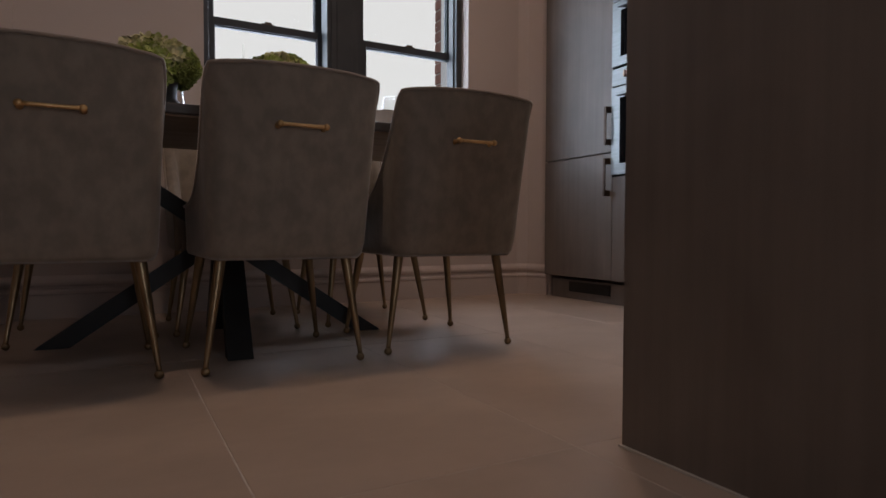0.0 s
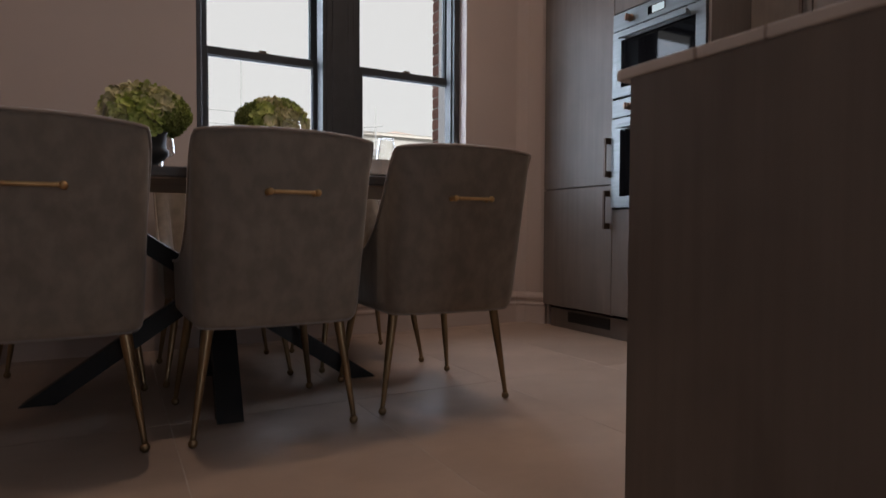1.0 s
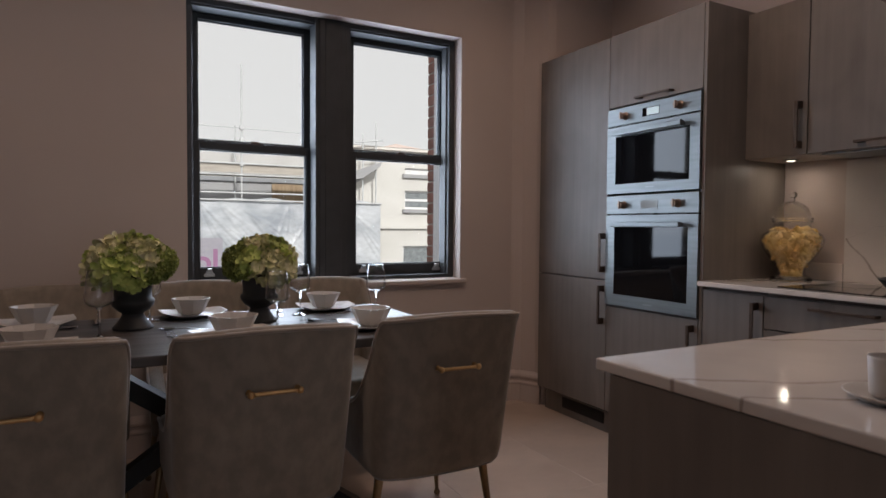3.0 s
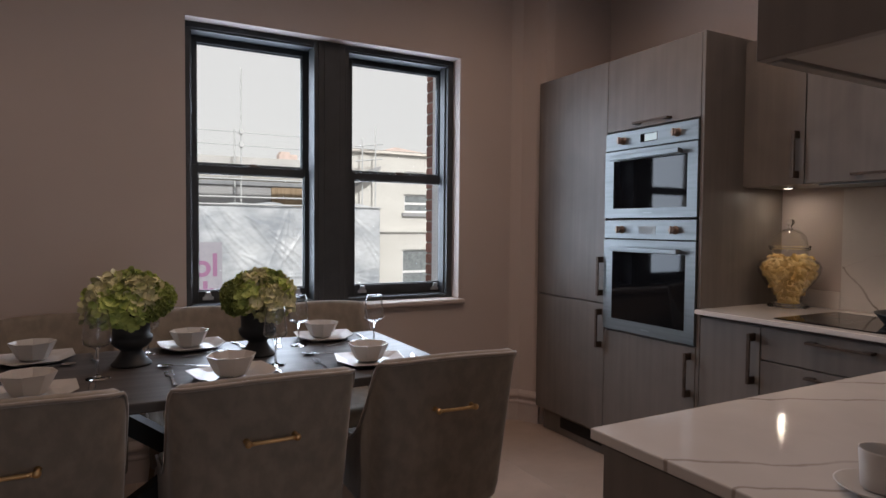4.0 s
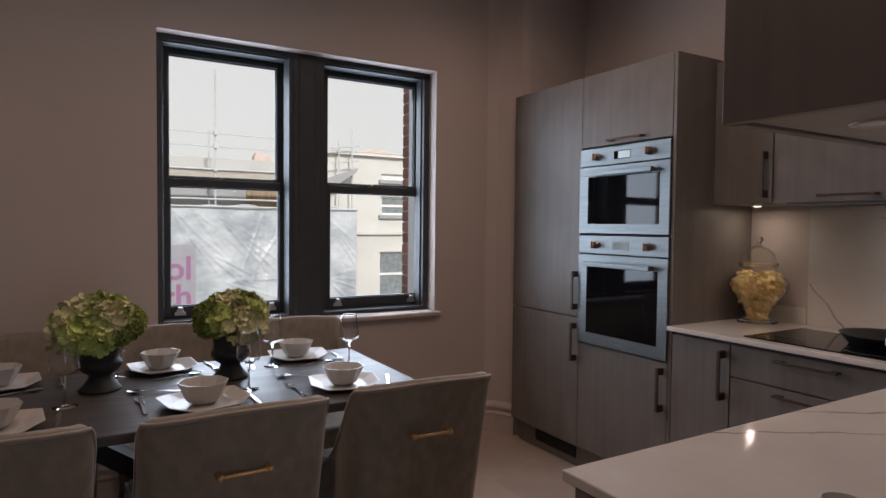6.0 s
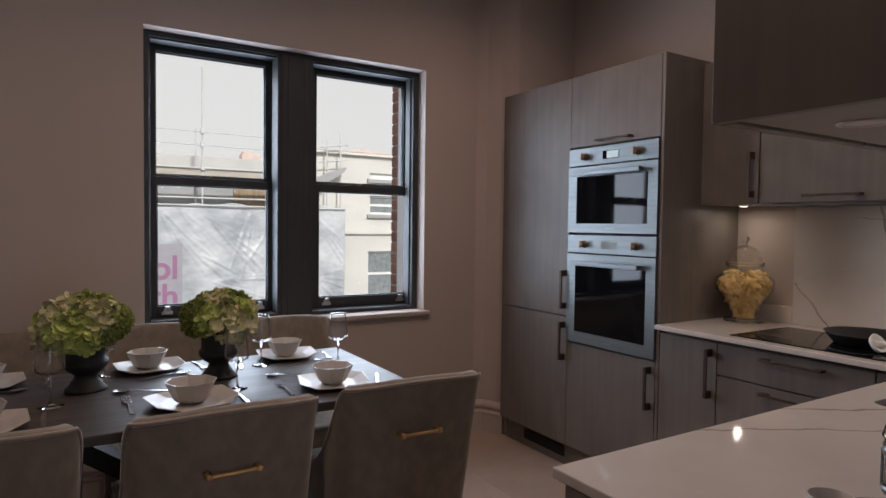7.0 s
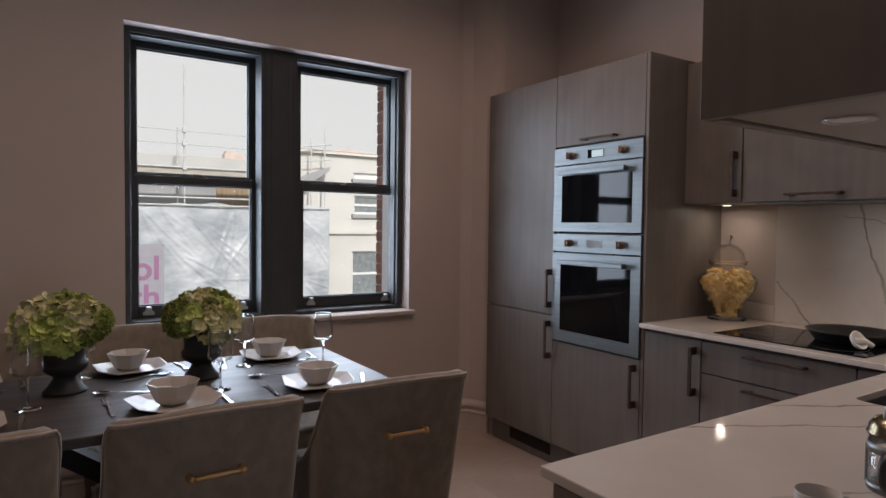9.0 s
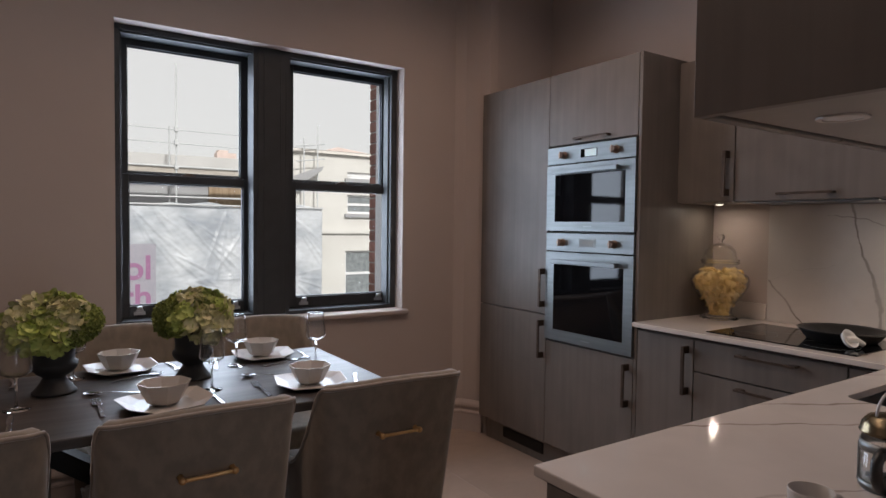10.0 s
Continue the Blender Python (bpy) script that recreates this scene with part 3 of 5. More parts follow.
def oven(name, label, z0, z1, zp, gz0, gz1, lit):
    o = thing(name, (TX, 2.47, z0), label, "oven", "built-in ovens")
    y0, y1 = 2.173, 2.771
    part("body", boxes((TX + 0.012, TX + 0.45, y0 + 0.01, y1 - 0.02, z0 + 0.004, z1 - 0.004)), M_GRILLE, o)
    part("control_panel", box(bmesh.new(), TX - 0.012, TX + 0.011, y0, y1, zp + 0.003, z1, 0.0015, 1), M_STEEL, o, "brushed steel control panel")
    gy0, gy1 = 2.231, 2.706
    dr = part("door", boxes((TX - 0.014, TX + 0.011, y0, gy0, z0, zp - 0.004), (TX - 0.014, TX + 0.011, gy1, y1, z0, zp - 0.004),
                            (TX - 0.014, TX + 0.011, gy0, gy1, z0, gz0), (TX - 0.014, TX + 0.011, gy0, gy1, gz1, zp - 0.004)), M_STEEL, o, "brushed steel oven door")
    part("glass", boxes((TX - 0.0145, TX + 0.010, gy0 - 0.001, gy1 + 0.001, gz0 - 0.001, gz1 + 0.001)), M_BLACKGLASS, dr, "black mirror-like door glass")
    hb = bmesh.new()
    hz = gz1 + 0.014
    box(hb, TX - 0.062, TX - 0.042, 2.245, 2.690, hz - 0.012, hz + 0.012, 0.003, 2)
    for hy in (2.258, 2.664):
        box(hb, TX - 0.043, TX - 0.013, hy, hy + 0.016, hz - 0.010, hz + 0.010, 0.002, 1)
    part("handle", hb, M_STEEL, dr, "flat steel bar handle")
    zc = (zp + z1) / 2
    for ky in (2.292, 2.643):
        kb = lathe([(0.0, 0.0), (0.020, 0.0), (0.021, 0.004), (0.017, 0.008), (0.0165, 0.030), (0.014, 0.034), (0.0, 0.034)], seg=24)
        bmesh.ops.transform(kb, matrix=pose(TX - 0.012, ky, zc, 0, -90, 0), verts=kb.verts)
        box(kb, TX - 0.052, TX - 0.044, ky - 0.005, ky + 0.005, zc - 0.019, zc + 0.019, 0.002, 1)
        part("knob", kb, M_KNOB, o, "copper-toned control knob", smooth=False)
    sc = part("display", boxes((TX - 0.0135, TX - 0.011, 2.415, 2.525, zc - 0.021, zc + 0.021)), M_BLACKGLASS if lit else M_DISPLAY_OFF, o, "small rectangular clock display")
    if lit:
        part("screen", boxes((TX - 0.0145, TX - 0.0134, 2.418, 2.496, zc - 0.018, zc + 0.018)), M_DISPLAY, sc, "pale glowing display")
    else:
        part("screen", boxes((TX - 0.0145, TX - 0.0134, 2.430, 2.510, zc - 0.014, zc + 0.014)), M_DISPLAY_OFF, sc)
    part("badge", boxes((TX - 0.0155, TX - 0.0138, 2.440, 2.496, z0 + 0.022, z0 + 0.029)), M_DISPLAY_OFF, o, "faint raised bar on the lower rail")
    for k in range(5):
        yy = 2.24 + k * 0.105
        part("vent_slot", boxes((TX - 0.0125, TX - 0.004, yy, yy + 0.05, zp - 0.003, zp + 0.002)), M_GRILLE, o)
    return o


oven("compact_oven", "compact brushed steel oven with copper-toned knobs and lit display", 1.332, 1.782, 1.687, 1.382, 1.630, True)
oven("single_oven", "large brushed steel oven with black glass door and copper-toned knobs", 0.736, 1.320, 1.221, 0.797, 1.154, False)

# ---- hob run along the east wall ----
CT = 0.910
CB = 0.889


def base_unit(name, y0, y1, label):
    u = thing(name, (2.78, (y0 + y1) / 2, 0), label, "cabinet", "base units along the hob wall")
    part("body", boxes((TX + 0.022, EX - 0.002, y0 + 0.001, y1 - 0.001, DB, CB - 0.002)), M_CARC, u)
    part("kickboard", boxes((2.53, 2.545, y0, y1, 0.0, DB - 0.004)), M_WOOD, u)
    return u


u = base_unit("base_cabinet", 1.852, 2.151, "dark grey-brown wood base cabinet with one door")
d = door("door", u, 1.852, 2.151, DB, 0.872)
pull(d, (1.897, 0.836), (1.897, 0.620), TX)
u = base_unit("drawer_cabinet", 1.246, 1.850, "dark grey-brown wood drawer cabinet under the hob")
for z0, z1, hz in ((0.735, 0.872, 0.836), (0.438, 0.732, 0.697), (DB, 0.435, 0.400)):
    d = door("drawer_front", u, 1.246, 1.850, z0, z1)
    pull(d, (1.660, hz), (1.418, hz), TX, block=0.010, out=0.030)
u = base_unit("corner_cabinet", 1.075, 1.244, "dark grey-brown wood corner filler cabinet")
door("door", u, 1.10, 1.244, DB, 0.872)

wt = thing("hob_worktop", (2.76, 1.6, CB), "pale veined quartz worktop slab with the hob set in", "worktop")
part("slab", box(bmesh.new(), 2.434, EX - 0.001, 1.098, 2.151, CB, CT, 0.003, 2), M_QUARTZ, wt)
part("upstand", box(bmesh.new(), EX - 0.019, EX - 0.001, 1.857, 2.151, CT, 0.992, 0.002, 1), M_QUARTZ, wt, "low quartz upstand")
sb = thing("splashback", (EX, 1.1, CT), "tall pale quartz splashback slab with grey-brown veins", "splashback")
part("slab", box(bmesh.new(), EX - 0.014, EX - 0.001, 0.456, 1.855, CT + 0.001, 1.468, 0.001, 1), M_SPLASH, sb)

hob = thing("induction_hob", (2.70, 1.5, CT), "black glass induction hob set flush in the worktop", "hob")
part("glass_top", box(bmesh.new(), 2.490, 2.925, 1.225, 1.805, CT + 0.0005, CT + 0.005, 0.0015, 1), M_BLACKGLASS, hob)
for cx, cy, r in ((2.62, 1.66, 0.08), (2.62, 1.37, 0.095), (2.81, 1.66, 0.095), (2.81, 1.37, 0.08)):
    part("zone_ring", lathe([(r, 0), (r + 0.0015, 0), (r + 0.0015, 0.0004), (r, 0.0004)], (cx, cy, CT + 0.005), 40, True), M_DISPLAY_OFF, hob, "faint printed cooking zone ring")

# wall cabinets over the hob
WX = 2.750
WB = 1.477


def wall_unit(name, y0, y1, z1, label):
    u = thing(name, (2.9, (y0 + y1) / 2, WB), label, "wall cabinet", "wall cabinets")
    part("body", boxes((WX + 0.022, EX - 0.002, y0 + 0.001, y1 - 0.001, WB + 0.012, z1)), M_CARC, u)
    part("bottom_panel", boxes((WX + 0.022, EX - 0.016, y0 + 0.001, y1 - 0.001, WB, WB + 0.011)), M_UNDER, u, "pale underside panel")
    return u


u = wall_unit("wall_cabinet", 1.856, 2.151, 2.160, "narrow dark wood wall cabinet with a bronze handle")
d = door("door", u, 1.856, 2.151, WB, 2.160, WX)
pull(d, (1.900, 1.712), (1.900, 1.505), WX)
u = wall_unit("hood_cabinet", 1.250, 1.854, 2.160, "wide dark wood wall cabinet housing the extractor")
d = door("door", u, 1.250, 1.854, WB, 2.160, WX)
pull(d, (1.660, 1.506), (1.436, 1.506), WX, block=0.010, out=0.030)
part("extractor_plate", box(bmesh.new(), WX + 0.03, WX + 0.27, 1.29, 1.81, WB - 0.008, WB - 0.001, 0.002, 1), M_STEEL, u, "slim steel extractor plate")
u = wall_unit("wall_cabinet", 0.800, 1.248, 2.160, "dark wood wall cabinet in the corner")
door("door", u, 0.800, 1.248, WB, 2.160, WX)
# the spot at y 1.04 is added, out of view, to match its extra lamp
for ly in (2.03, 1.04):
    sp = thing("cabinet_spotlight", (2.917, ly, WB), "small round lit spotlight under the wall cabinet", "spotlight", "spotlights under the wall cabinets")
    part("bezel", lathe([(0.021, -0.001), (0.034, -0.001), (0.034, -0.004), (0.021, -0.005)], (2.917, ly, WB), 28, True), M_STEEL, sp)
    part("lens", lathe([(0.0, -0.002), (0.020, -0.002), (0.020, -0.005), (0.014, -0.008), (0.0, -0.009)], (2.917, ly, WB), 28), M_LAMPGLOW, sp, "glowing lens")

# ---- sink run along the partition ----
PX = 0.869
pw = thing("sink_worktop", (1.66, 0.77, CB), "pale veined quartz worktop with an undermount sink cut-out", "worktop")
bm = bmesh.new()
SX0, SX1, SY0, SY1 = 1.885, 2.38, 0.60, 1.008
outer_loop = [(PX, 0.437), (EX - 0.001, 0.437), (EX - 0.001, 1.096), (PX, 1.096)]
inner_loop = []
for qx, qy, a0 in ((SX1 - 0.035, SY1 - 0.035, 0), (SX0 + 0.035, SY1 - 0.035, 90), (SX0 + 0.035, SY0 + 0.035, 180), (SX1 - 0.035, SY0 + 0.035, 270)):
    inner_loop += [(qx + 0.035 * math.cos(radians(a0 + 15 * k)), qy + 0.035 * math.sin(radians(a0 + 15 * k))) for k in range(7)]
edges = []
for lp in (outer_loop, inner_loop):
    vs = [bm.verts.new((x, y, CB)) for x, y in lp]
    edges += [bm.edges.new((vs[k], vs[(k + 1) % len(vs)])) for k in range(len(vs))]
bmesh.ops.triangle_fill(bm, edges=edges, use_beauty=True)
up_geo = bmesh.ops.extrude_face_region(bm, geom=list(bm.faces))["geom"]
bmesh.ops.translate(bm, verts=[g for g in up_geo if isinstance(g, bmesh.types.BMVert)], vec=(0, 0, CT - CB))
bmesh.ops.recalc_face_normals(bm, faces=bm.faces)
rim = [e for e in bm.edges if len(e.link_faces) == 2 and e.calc_face_angle(0) > 1.2]
bmesh.ops.bevel(bm, geom=rim, offset=0.003, segments=2, profile=0.5, affect="EDGES")
part("slab", bm, M_QUARTZ, pw)
sink = thing("undermount_sink", (2.11, 0.80, 0.70), "brushed steel undermount sink bowl", "sink")
part("bowl", boxes((SX0 - 0.012, SX1 + 0.012, SY0 - 0.012, SY1 + 0.012, 0.70, 0.704), (SX0 - 0.012, SX0 - 0.006, SY0 - 0.012, SY1 + 0.012, 0.704, CB - 0.001), (SX1 + 0.006, SX1 + 0.012, SY0 - 0.012, SY1 + 0.012, 0.704, CB - 0.001),
                   (SX0 - 0.006, SX1 + 0.006, SY0 - 0.012, SY0 - 0.006, 0.704, CB - 0.001), (SX0 - 0.006, SX1 + 0.006, SY1 + 0.006, SY1 + 0.012, 0.704, CB - 0.001)), M_STEEL, sink)
part("drain", lathe([(0.0, 0.0), (0.04, 0.0), (0.043, 0.003), (0.0, 0.002)], (2.11, 0.80, 0.704), 24), M_STEEL, sink)

pen = thing("peninsula_cabinet", (1.3, 0.76, 0), "dark grey-brown wood base run ending in a full-height panel", "cabinet")
part("end_panel", box(bmesh.new(), 0.871, 0.890, 0.437, 1.062, 0.0, CB - 0.001, 0.001, 1), M_WOOD, pen, "wide dark wood-grain end panel")
part("body", boxes((0.892, SX0 - 0.02, 0.437, 1.038, DB, CB - 0.002), (SX1 + 0.02, 3.05, 0.437, 1.038, DB, CB - 0.002), (SX0 - 0.02, SX1 + 0.02, 0.437, 1.038, DB, 0.68)), M_CARC, pen)
part("kickboard", boxes((0.892, 2.52, 0.975, 0.990, 0, DB - 0.004)), M_WOOD, pen)
for k, (xa, xb) in enumerate(((0.892, 1.40), (1.402, 1.86), (1.862, 2.42))):
    part("door", box(bmesh.new(), xa + 0.0015, xb - 0.0015, 1.040, 1.060, DB, 0.872, 0.0012, 1), M_WOOD, pen)
part("floor_seal", boxes((0.865, 0.8708, 0.437, 1.066, 0.0005, 0.004)), M_SEAL, pen, "pale silicone line along the floor")

# wall cabinet over the sink run
UZ = 1.501
up = thing("sink_wall_cabinet", (1.6, 0.6, UZ), "dark wood wall cabinet with pale underside and round lights", "wall cabinet", "wall cabinets")
part("end_panel", box(bmesh.new(), 0.853, 0.871, 0.437, 0.771, UZ, 2.20, 0.001, 1), M_WOOD, up)
part("body", boxes((0.873, 2.74, 0.437, 0.746, UZ + 0.014, 2.20)), M_CARC, up)
part("bottom_panel", boxes((0.872, 2.74, 0.437, 0.744, UZ + 0.002, UZ + 0.013)), M_UNDER, up, "pale underside panel")
for xa, xb in ((0.872, 1.235), (1.237, 1.735), (1.737, 2.235), (2.237, 2.738)):
    part("door", box(bmesh.new(), xa + 0.0012, xb - 0.0012, 0.752, 0.771, UZ - 0.001, 2.20, 0.0012, 1), M_WOOD, up)
for lx in (1.014, 1.75):
    ul = thing("recessed_spotlight", (lx, 0.655, UZ), "round pale recessed spotlight, unlit, under the cabinet", "spotlight", "spotlights under the sink cabinet")
    part("bezel", lathe([(0.0235, 0.0015), (0.032, 0.0015), (0.0315, -0.0008), (0.0240, -0.0012)], (lx, 0.655, UZ), 32, True), M_DOWN, ul)
    part("lens", lathe([(0.0, 0.0016), (0.0235, 0.0016), (0.0235, 0.0004), (0.0, 0.0004)], (lx, 0.655, UZ), 32), M_WHITE, ul)

# ---- dining chairs ----
def back_y(z):
    return -0.315 - 0.095 * (z - 0.34) / 0.55


def shell_plan(z, inset):
    """Half-round plan of the chair's shell at a height, from the front left round the back to the front right."""
    w = 0.236 + 0.016 * (z - 0.34) / 0.55 - inset
    yb, yf, r = back_y(z) + inset, 0.205, 0.066 - inset * 0.6
    pts = []
    for k in range(10):
        f = k / 10
        pts.append((-w, yf + (yb + r - yf) * f))
    for k in range(9):
        a = math.pi + (math.pi / 2) * k / 8
        pts.append((-w + r + r * math.cos(a), yb + r + r * math.sin(a)))
    for k in range(1, 6):
        x = (-w + r) * (1 - k / 6)
        pts.append((x, yb - 0.016 * (1 - (x / w) ** 2)))
    pts.append((0.0, yb - 0.016))
    half = pts[:-1]
    return pts + [(-x, y) for x, y in half[::-1]]


def chair_shell():
    bm = bmesh.new()
    ref = shell_plan(0.6, 0)
    ys = [p[1] for p in ref]
    tops = []
    for x, y in ref:
        dpt = max(0.0, (y - min(ys) - 0.050) / (max(ys) - min(ys) - 0.05))
        lift = 0.012 * (1 - min(abs(x) / 0.24, 1) ** 2)
        tops.append(0.495 + 0.362 * math.exp(-4.9 * dpt ** 1.12) + lift * math.exp(-9 * dpt))
    n = len(ref)
    rows_out = [0.0, 0.03, 0.1, 0.25, 0.4, 0.55, 0.7, 0.82, 0.92, 0.975, 1.0]
    rings, rim = [], []
    plans = {}
    for i in range(n):
        ring = []
        for v in rows_out:
            z = 0.335 + v * (tops[i] - 0.335)
            x, y = shell_plan(z, 0.014 if v == 0 else 0.004 if v == 0.03 else 0)[i]
            ring.append((x, y, z))
        zt = tops[i]
        rim.append(ring[-1])
        for ins, dz in ((0.010, 0.010), (0.024, 0.014), (0.040, 0.009), (0.048, -0.008)):
            x, y = shell_plan(zt, ins)[i]
            ring.append((x, y, zt + dz))
        for v in (0.85, 0.6, 0.35, 0.1, 0.0):
            z = 0.40 + v * (zt - 0.42)
            x, y = shell_plan(z, 0.052 + 0.012 * math.sin(v * math.pi))[i]
            ring.append((x, y, z))
        rings.append([bm.verts.new(p) for p in ring])
    m = len(rings[0])
    for a, b in zip(rings, rings[1:]):
        for k in range(m - 1):
            bm.faces.new((a[k], a[k + 1], b[k + 1], b[k]))
        bm.faces.new((a[m - 1], a[0], b[0], b[m - 1]))
    bm.faces.new(rings[0])
    bm.faces.new(rings[-1])
    bmesh.ops.recalc_face_normals(bm, faces=bm.faces)
    return bm, rim


def dining_chair(at):
    ch = thing("dining_chair", (0, 0, 0), "taupe-grey velvet dining chair with brass legs and back handle", "chair", "chairs round the table")
    bm, rim = chair_shell()
    part("backrest", bm, M_VELVET, ch, smooth=True)
    part("piping", tube(bmesh.new(), [(x, y - 0.001, z + 0.003) for x, y, z in rim], 0.0055, 6), M_LIT_PIPING, ch, "raised velvet piping along the rim", smooth=True)
    bm = box(bmesh.new(), -0.186, 0.186, -0.285, 0.235, 0.385, 0.478, 0.032, 4)
    part("seat", bm, M_VELVET, ch, "padded velvet seat cushion", smooth=True)
    part("seat_base", box(bmesh.new(), -0.214, 0.214, -0.29, 0.215, 0.333, 0.39, 0.012, 2), M_VELVET, ch)
    for sx in (-1, 1):
        for sy in (-1, 1):
            bm = bmesh.new()
            tx, ty = sx * 0.190, sy * 0.205 - 0.015
            fx, fy = sx * 0.236, sy * 0.238
            pts = [(tx + (fx - tx) * f, ty + (fy - ty) * f, 0.345 + (0.022 - 0.345) * f) for f in (0, 0.04, 0.5, 0.96, 1.0)]
            tube(bm, pts, [0.0165, 0.0165, 0.0125, 0.0078, 0.0080], 14)
            ball = bmesh.ops.create_uvsphere(bm, u_segments=14, v_segments=9, radius=0.0135, matrix=Matrix.Translation((fx, fy, 0.0135)))
            part("leg", bm, M_LEGBRASS, ch, "tapered antique brass leg with ball foot", smooth=True)
    bm = bmesh.new()
    hz = 0.709
    yb = back_y(hz) - 0.012
    tube(bm, [(-0.062, yb - 0.033, hz), (-0.045, yb - 0.033, hz), (0, yb - 0.033, hz), (0.045, yb - 0.033, hz), (0.062, yb - 0.033, hz)], [0.0062, 0.0055, 0.0052, 0.0055, 0.0062], 12)
    for sx in (-1, 1):
        bmesh.ops.create_uvsphere(bm, u_segments=14, v_segments=9, radius=0.0098, matrix=Matrix.Translation((sx * 0.064, yb - 0.033, hz)))
        tube(bm, [(sx * 0.064, yb - 0.030, hz), (sx * 0.064, yb - 0.006, hz), (sx * 0.064, yb + 0.004, hz)], [0.0058, 0.0065, 0.013], 12)
    part("handle", bm, M_BRASS, ch, "polished brass pull handle", smooth=True)
    ch.matrix_basis = at
    return ch


first = dining_chair(pose(0.463, 2.283, 0, 0, 0, 0.5))
copy_thing(first, pose(1.060, 2.310, 0, 0, 0, -2.5))
copy_thing(first, pose(-0.128, 2.308, 0, 0, 0, 0.6))
for cx, cy, a in ((-0.10, 3.005, 181), (0.455, 3.01, 179.2), (1.050, 2.985, 180.5)):
    far = copy_thing(first, pose(cx, cy, 0, 0, 0, a))
    tagged(far, "taupe-grey velvet dining chair tucked in below the window")

# ---- dining table ----
TZ = 0.785
TX0, TX1, TY0, TY1 = -0.44, 1.178, 2.105, 2.930
table = thing("dining_table", (0.375, 2.52, 0), "dark wood dining table on a black crossed steel base", "table")
bm = box(bmesh.new(), TX0, TX1, TY0, TY1, TZ - 0.030, TZ, 0.004, 2)
part("tabletop", bm, M_TABLE, table, "dark brown wood top with a satin sheen")
part("underside", boxes((TX0 + 0.02, TX1 - 0.02, TY0 + 0.02, TY1 - 0.02, TZ - 0.034, TZ - 0.0302)), M_TABLE_UNDER, table, "brown unlacquered underside")
for (fx, fy), (gx, gy) in (((-0.19, 2.748), (0.86, 2.66)), ((0.945, 2.634), (-0.12, 2.74)), ((0.362, 2.262), (0.388, 2.80)), ((0.388, 2.95), (0.362, 2.34))):
    part("leg", beam(bmesh.new(), (fx, fy, 0.001), (gx, gy, TZ - 0.044), 0.080, 0.062), M_BLACKSTEEL, table, "black steel crossing leg")
for px, py in ((-0.11, 2.74), (0.86, 2.66), (0.37, 2.34), (0.39, 2.80)):
    part("mounting_plate", boxes((px - 0.08, px + 0.08, py - 0.07, py + 0.07, TZ - 0.0435, TZ - 0.0345)), M_BLACKSTEEL, table)


# ---- place settings ----
def octagon(w, h, cut):
    return [(-w + cut, -h), (w - cut, -h), (w, -h + cut), (w, h - cut), (w - cut, h), (-w + cut, h), (-w, h - cut), (-w, -h + cut)]


def rings_mesh(loops, seg):
    """Skins closed rings of points into one shell; the first and last are capped."""
    bm = bmesh.new()
    vs = [[bm.verts.new(p) for p in lp] for lp in loops]
    for a, b in zip(vs, vs[1:]):
        for k in range(seg):
            bm.faces.new((a[k], a[(k + 1) % seg], b[(k + 1) % seg], b[k]))
    bm.faces.new(vs[0][::-1])
    bm.faces.new(vs[-1])
    bmesh.ops.recalc_face_normals(bm, faces=bm.faces)
    return bm


def faceted(profile, cut=0.42, wave=0.0):
    loops = []
    for r, z in profile:
        lp = octagon(r, r, r * cut * 1.3)
        loops.append([(x, y, z + (wave * (1 if k % 4 < 2 else -1) if wave else 0)) for k, (x, y) in enumerate(lp)])
    bm = rings_mesh(loops, 8)
    return bm


def dinner_plate():
    t = thing("dinner_plate", (0, 0, 0), "white faceted square dinner plate with upturned rim", "plate", "dinner plates")
    prof = [(0.080, 0.000), (0.088, 0.002), (0.131, 0.015), (0.134, 0.018), (0.131, 0.0185), (0.090, 0.0065), (0.082, 0.006)]
    loops = []
    for r, z in prof:
        lp = octagon(r, r, r * 0.44)
        loops.append([(x, y, z + (0.009 * (r - 0.08) / 0.05 if (k // 2) % 2 else 0)) for k, (x, y) in enumerate(lp)])
    part("plate_body", rings_mesh(loops, 8), M_CERAMIC, t)
    return t


def bowl():
    t = thing("bowl", (0, 0, 0), "white faceted octagonal ceramic bowl on a plate", "bowl", "bowls")
    prof = [(0.036, 0.000), (0.041, 0.004), (0.049, 0.010), (0.0755, 0.070), (0.0765, 0.0725), (0.0735, 0.0725), (0.048, 0.014), (0.032, 0.009)]
    part("bowl_body", faceted(prof, 0.45), M_CERAMIC, t)
    return t


def blade_strip(rows, thick):
    """A flat bar along y with (y, half width, height) stations."""
    bm = bmesh.new()
    rings = []
    for y, w, z in rows:
        rings.append([bm.verts.new(p) for p in ((-w, y, z), (w, y, z), (w * 0.8, y, z + thick), (-w * 0.8, y, z + thick))])
    for a, b in zip(rings, rings[1:]):
        for k in range(4):
            bm.faces.new((a[k], a[(k + 1) % 4], b[(k + 1) % 4], b[k]))
    bm.faces.new(rings[0][::-1])
    bm.faces.new(rings[-1])
    bmesh.ops.recalc_face_normals(bm, faces=bm.faces)
    return bm


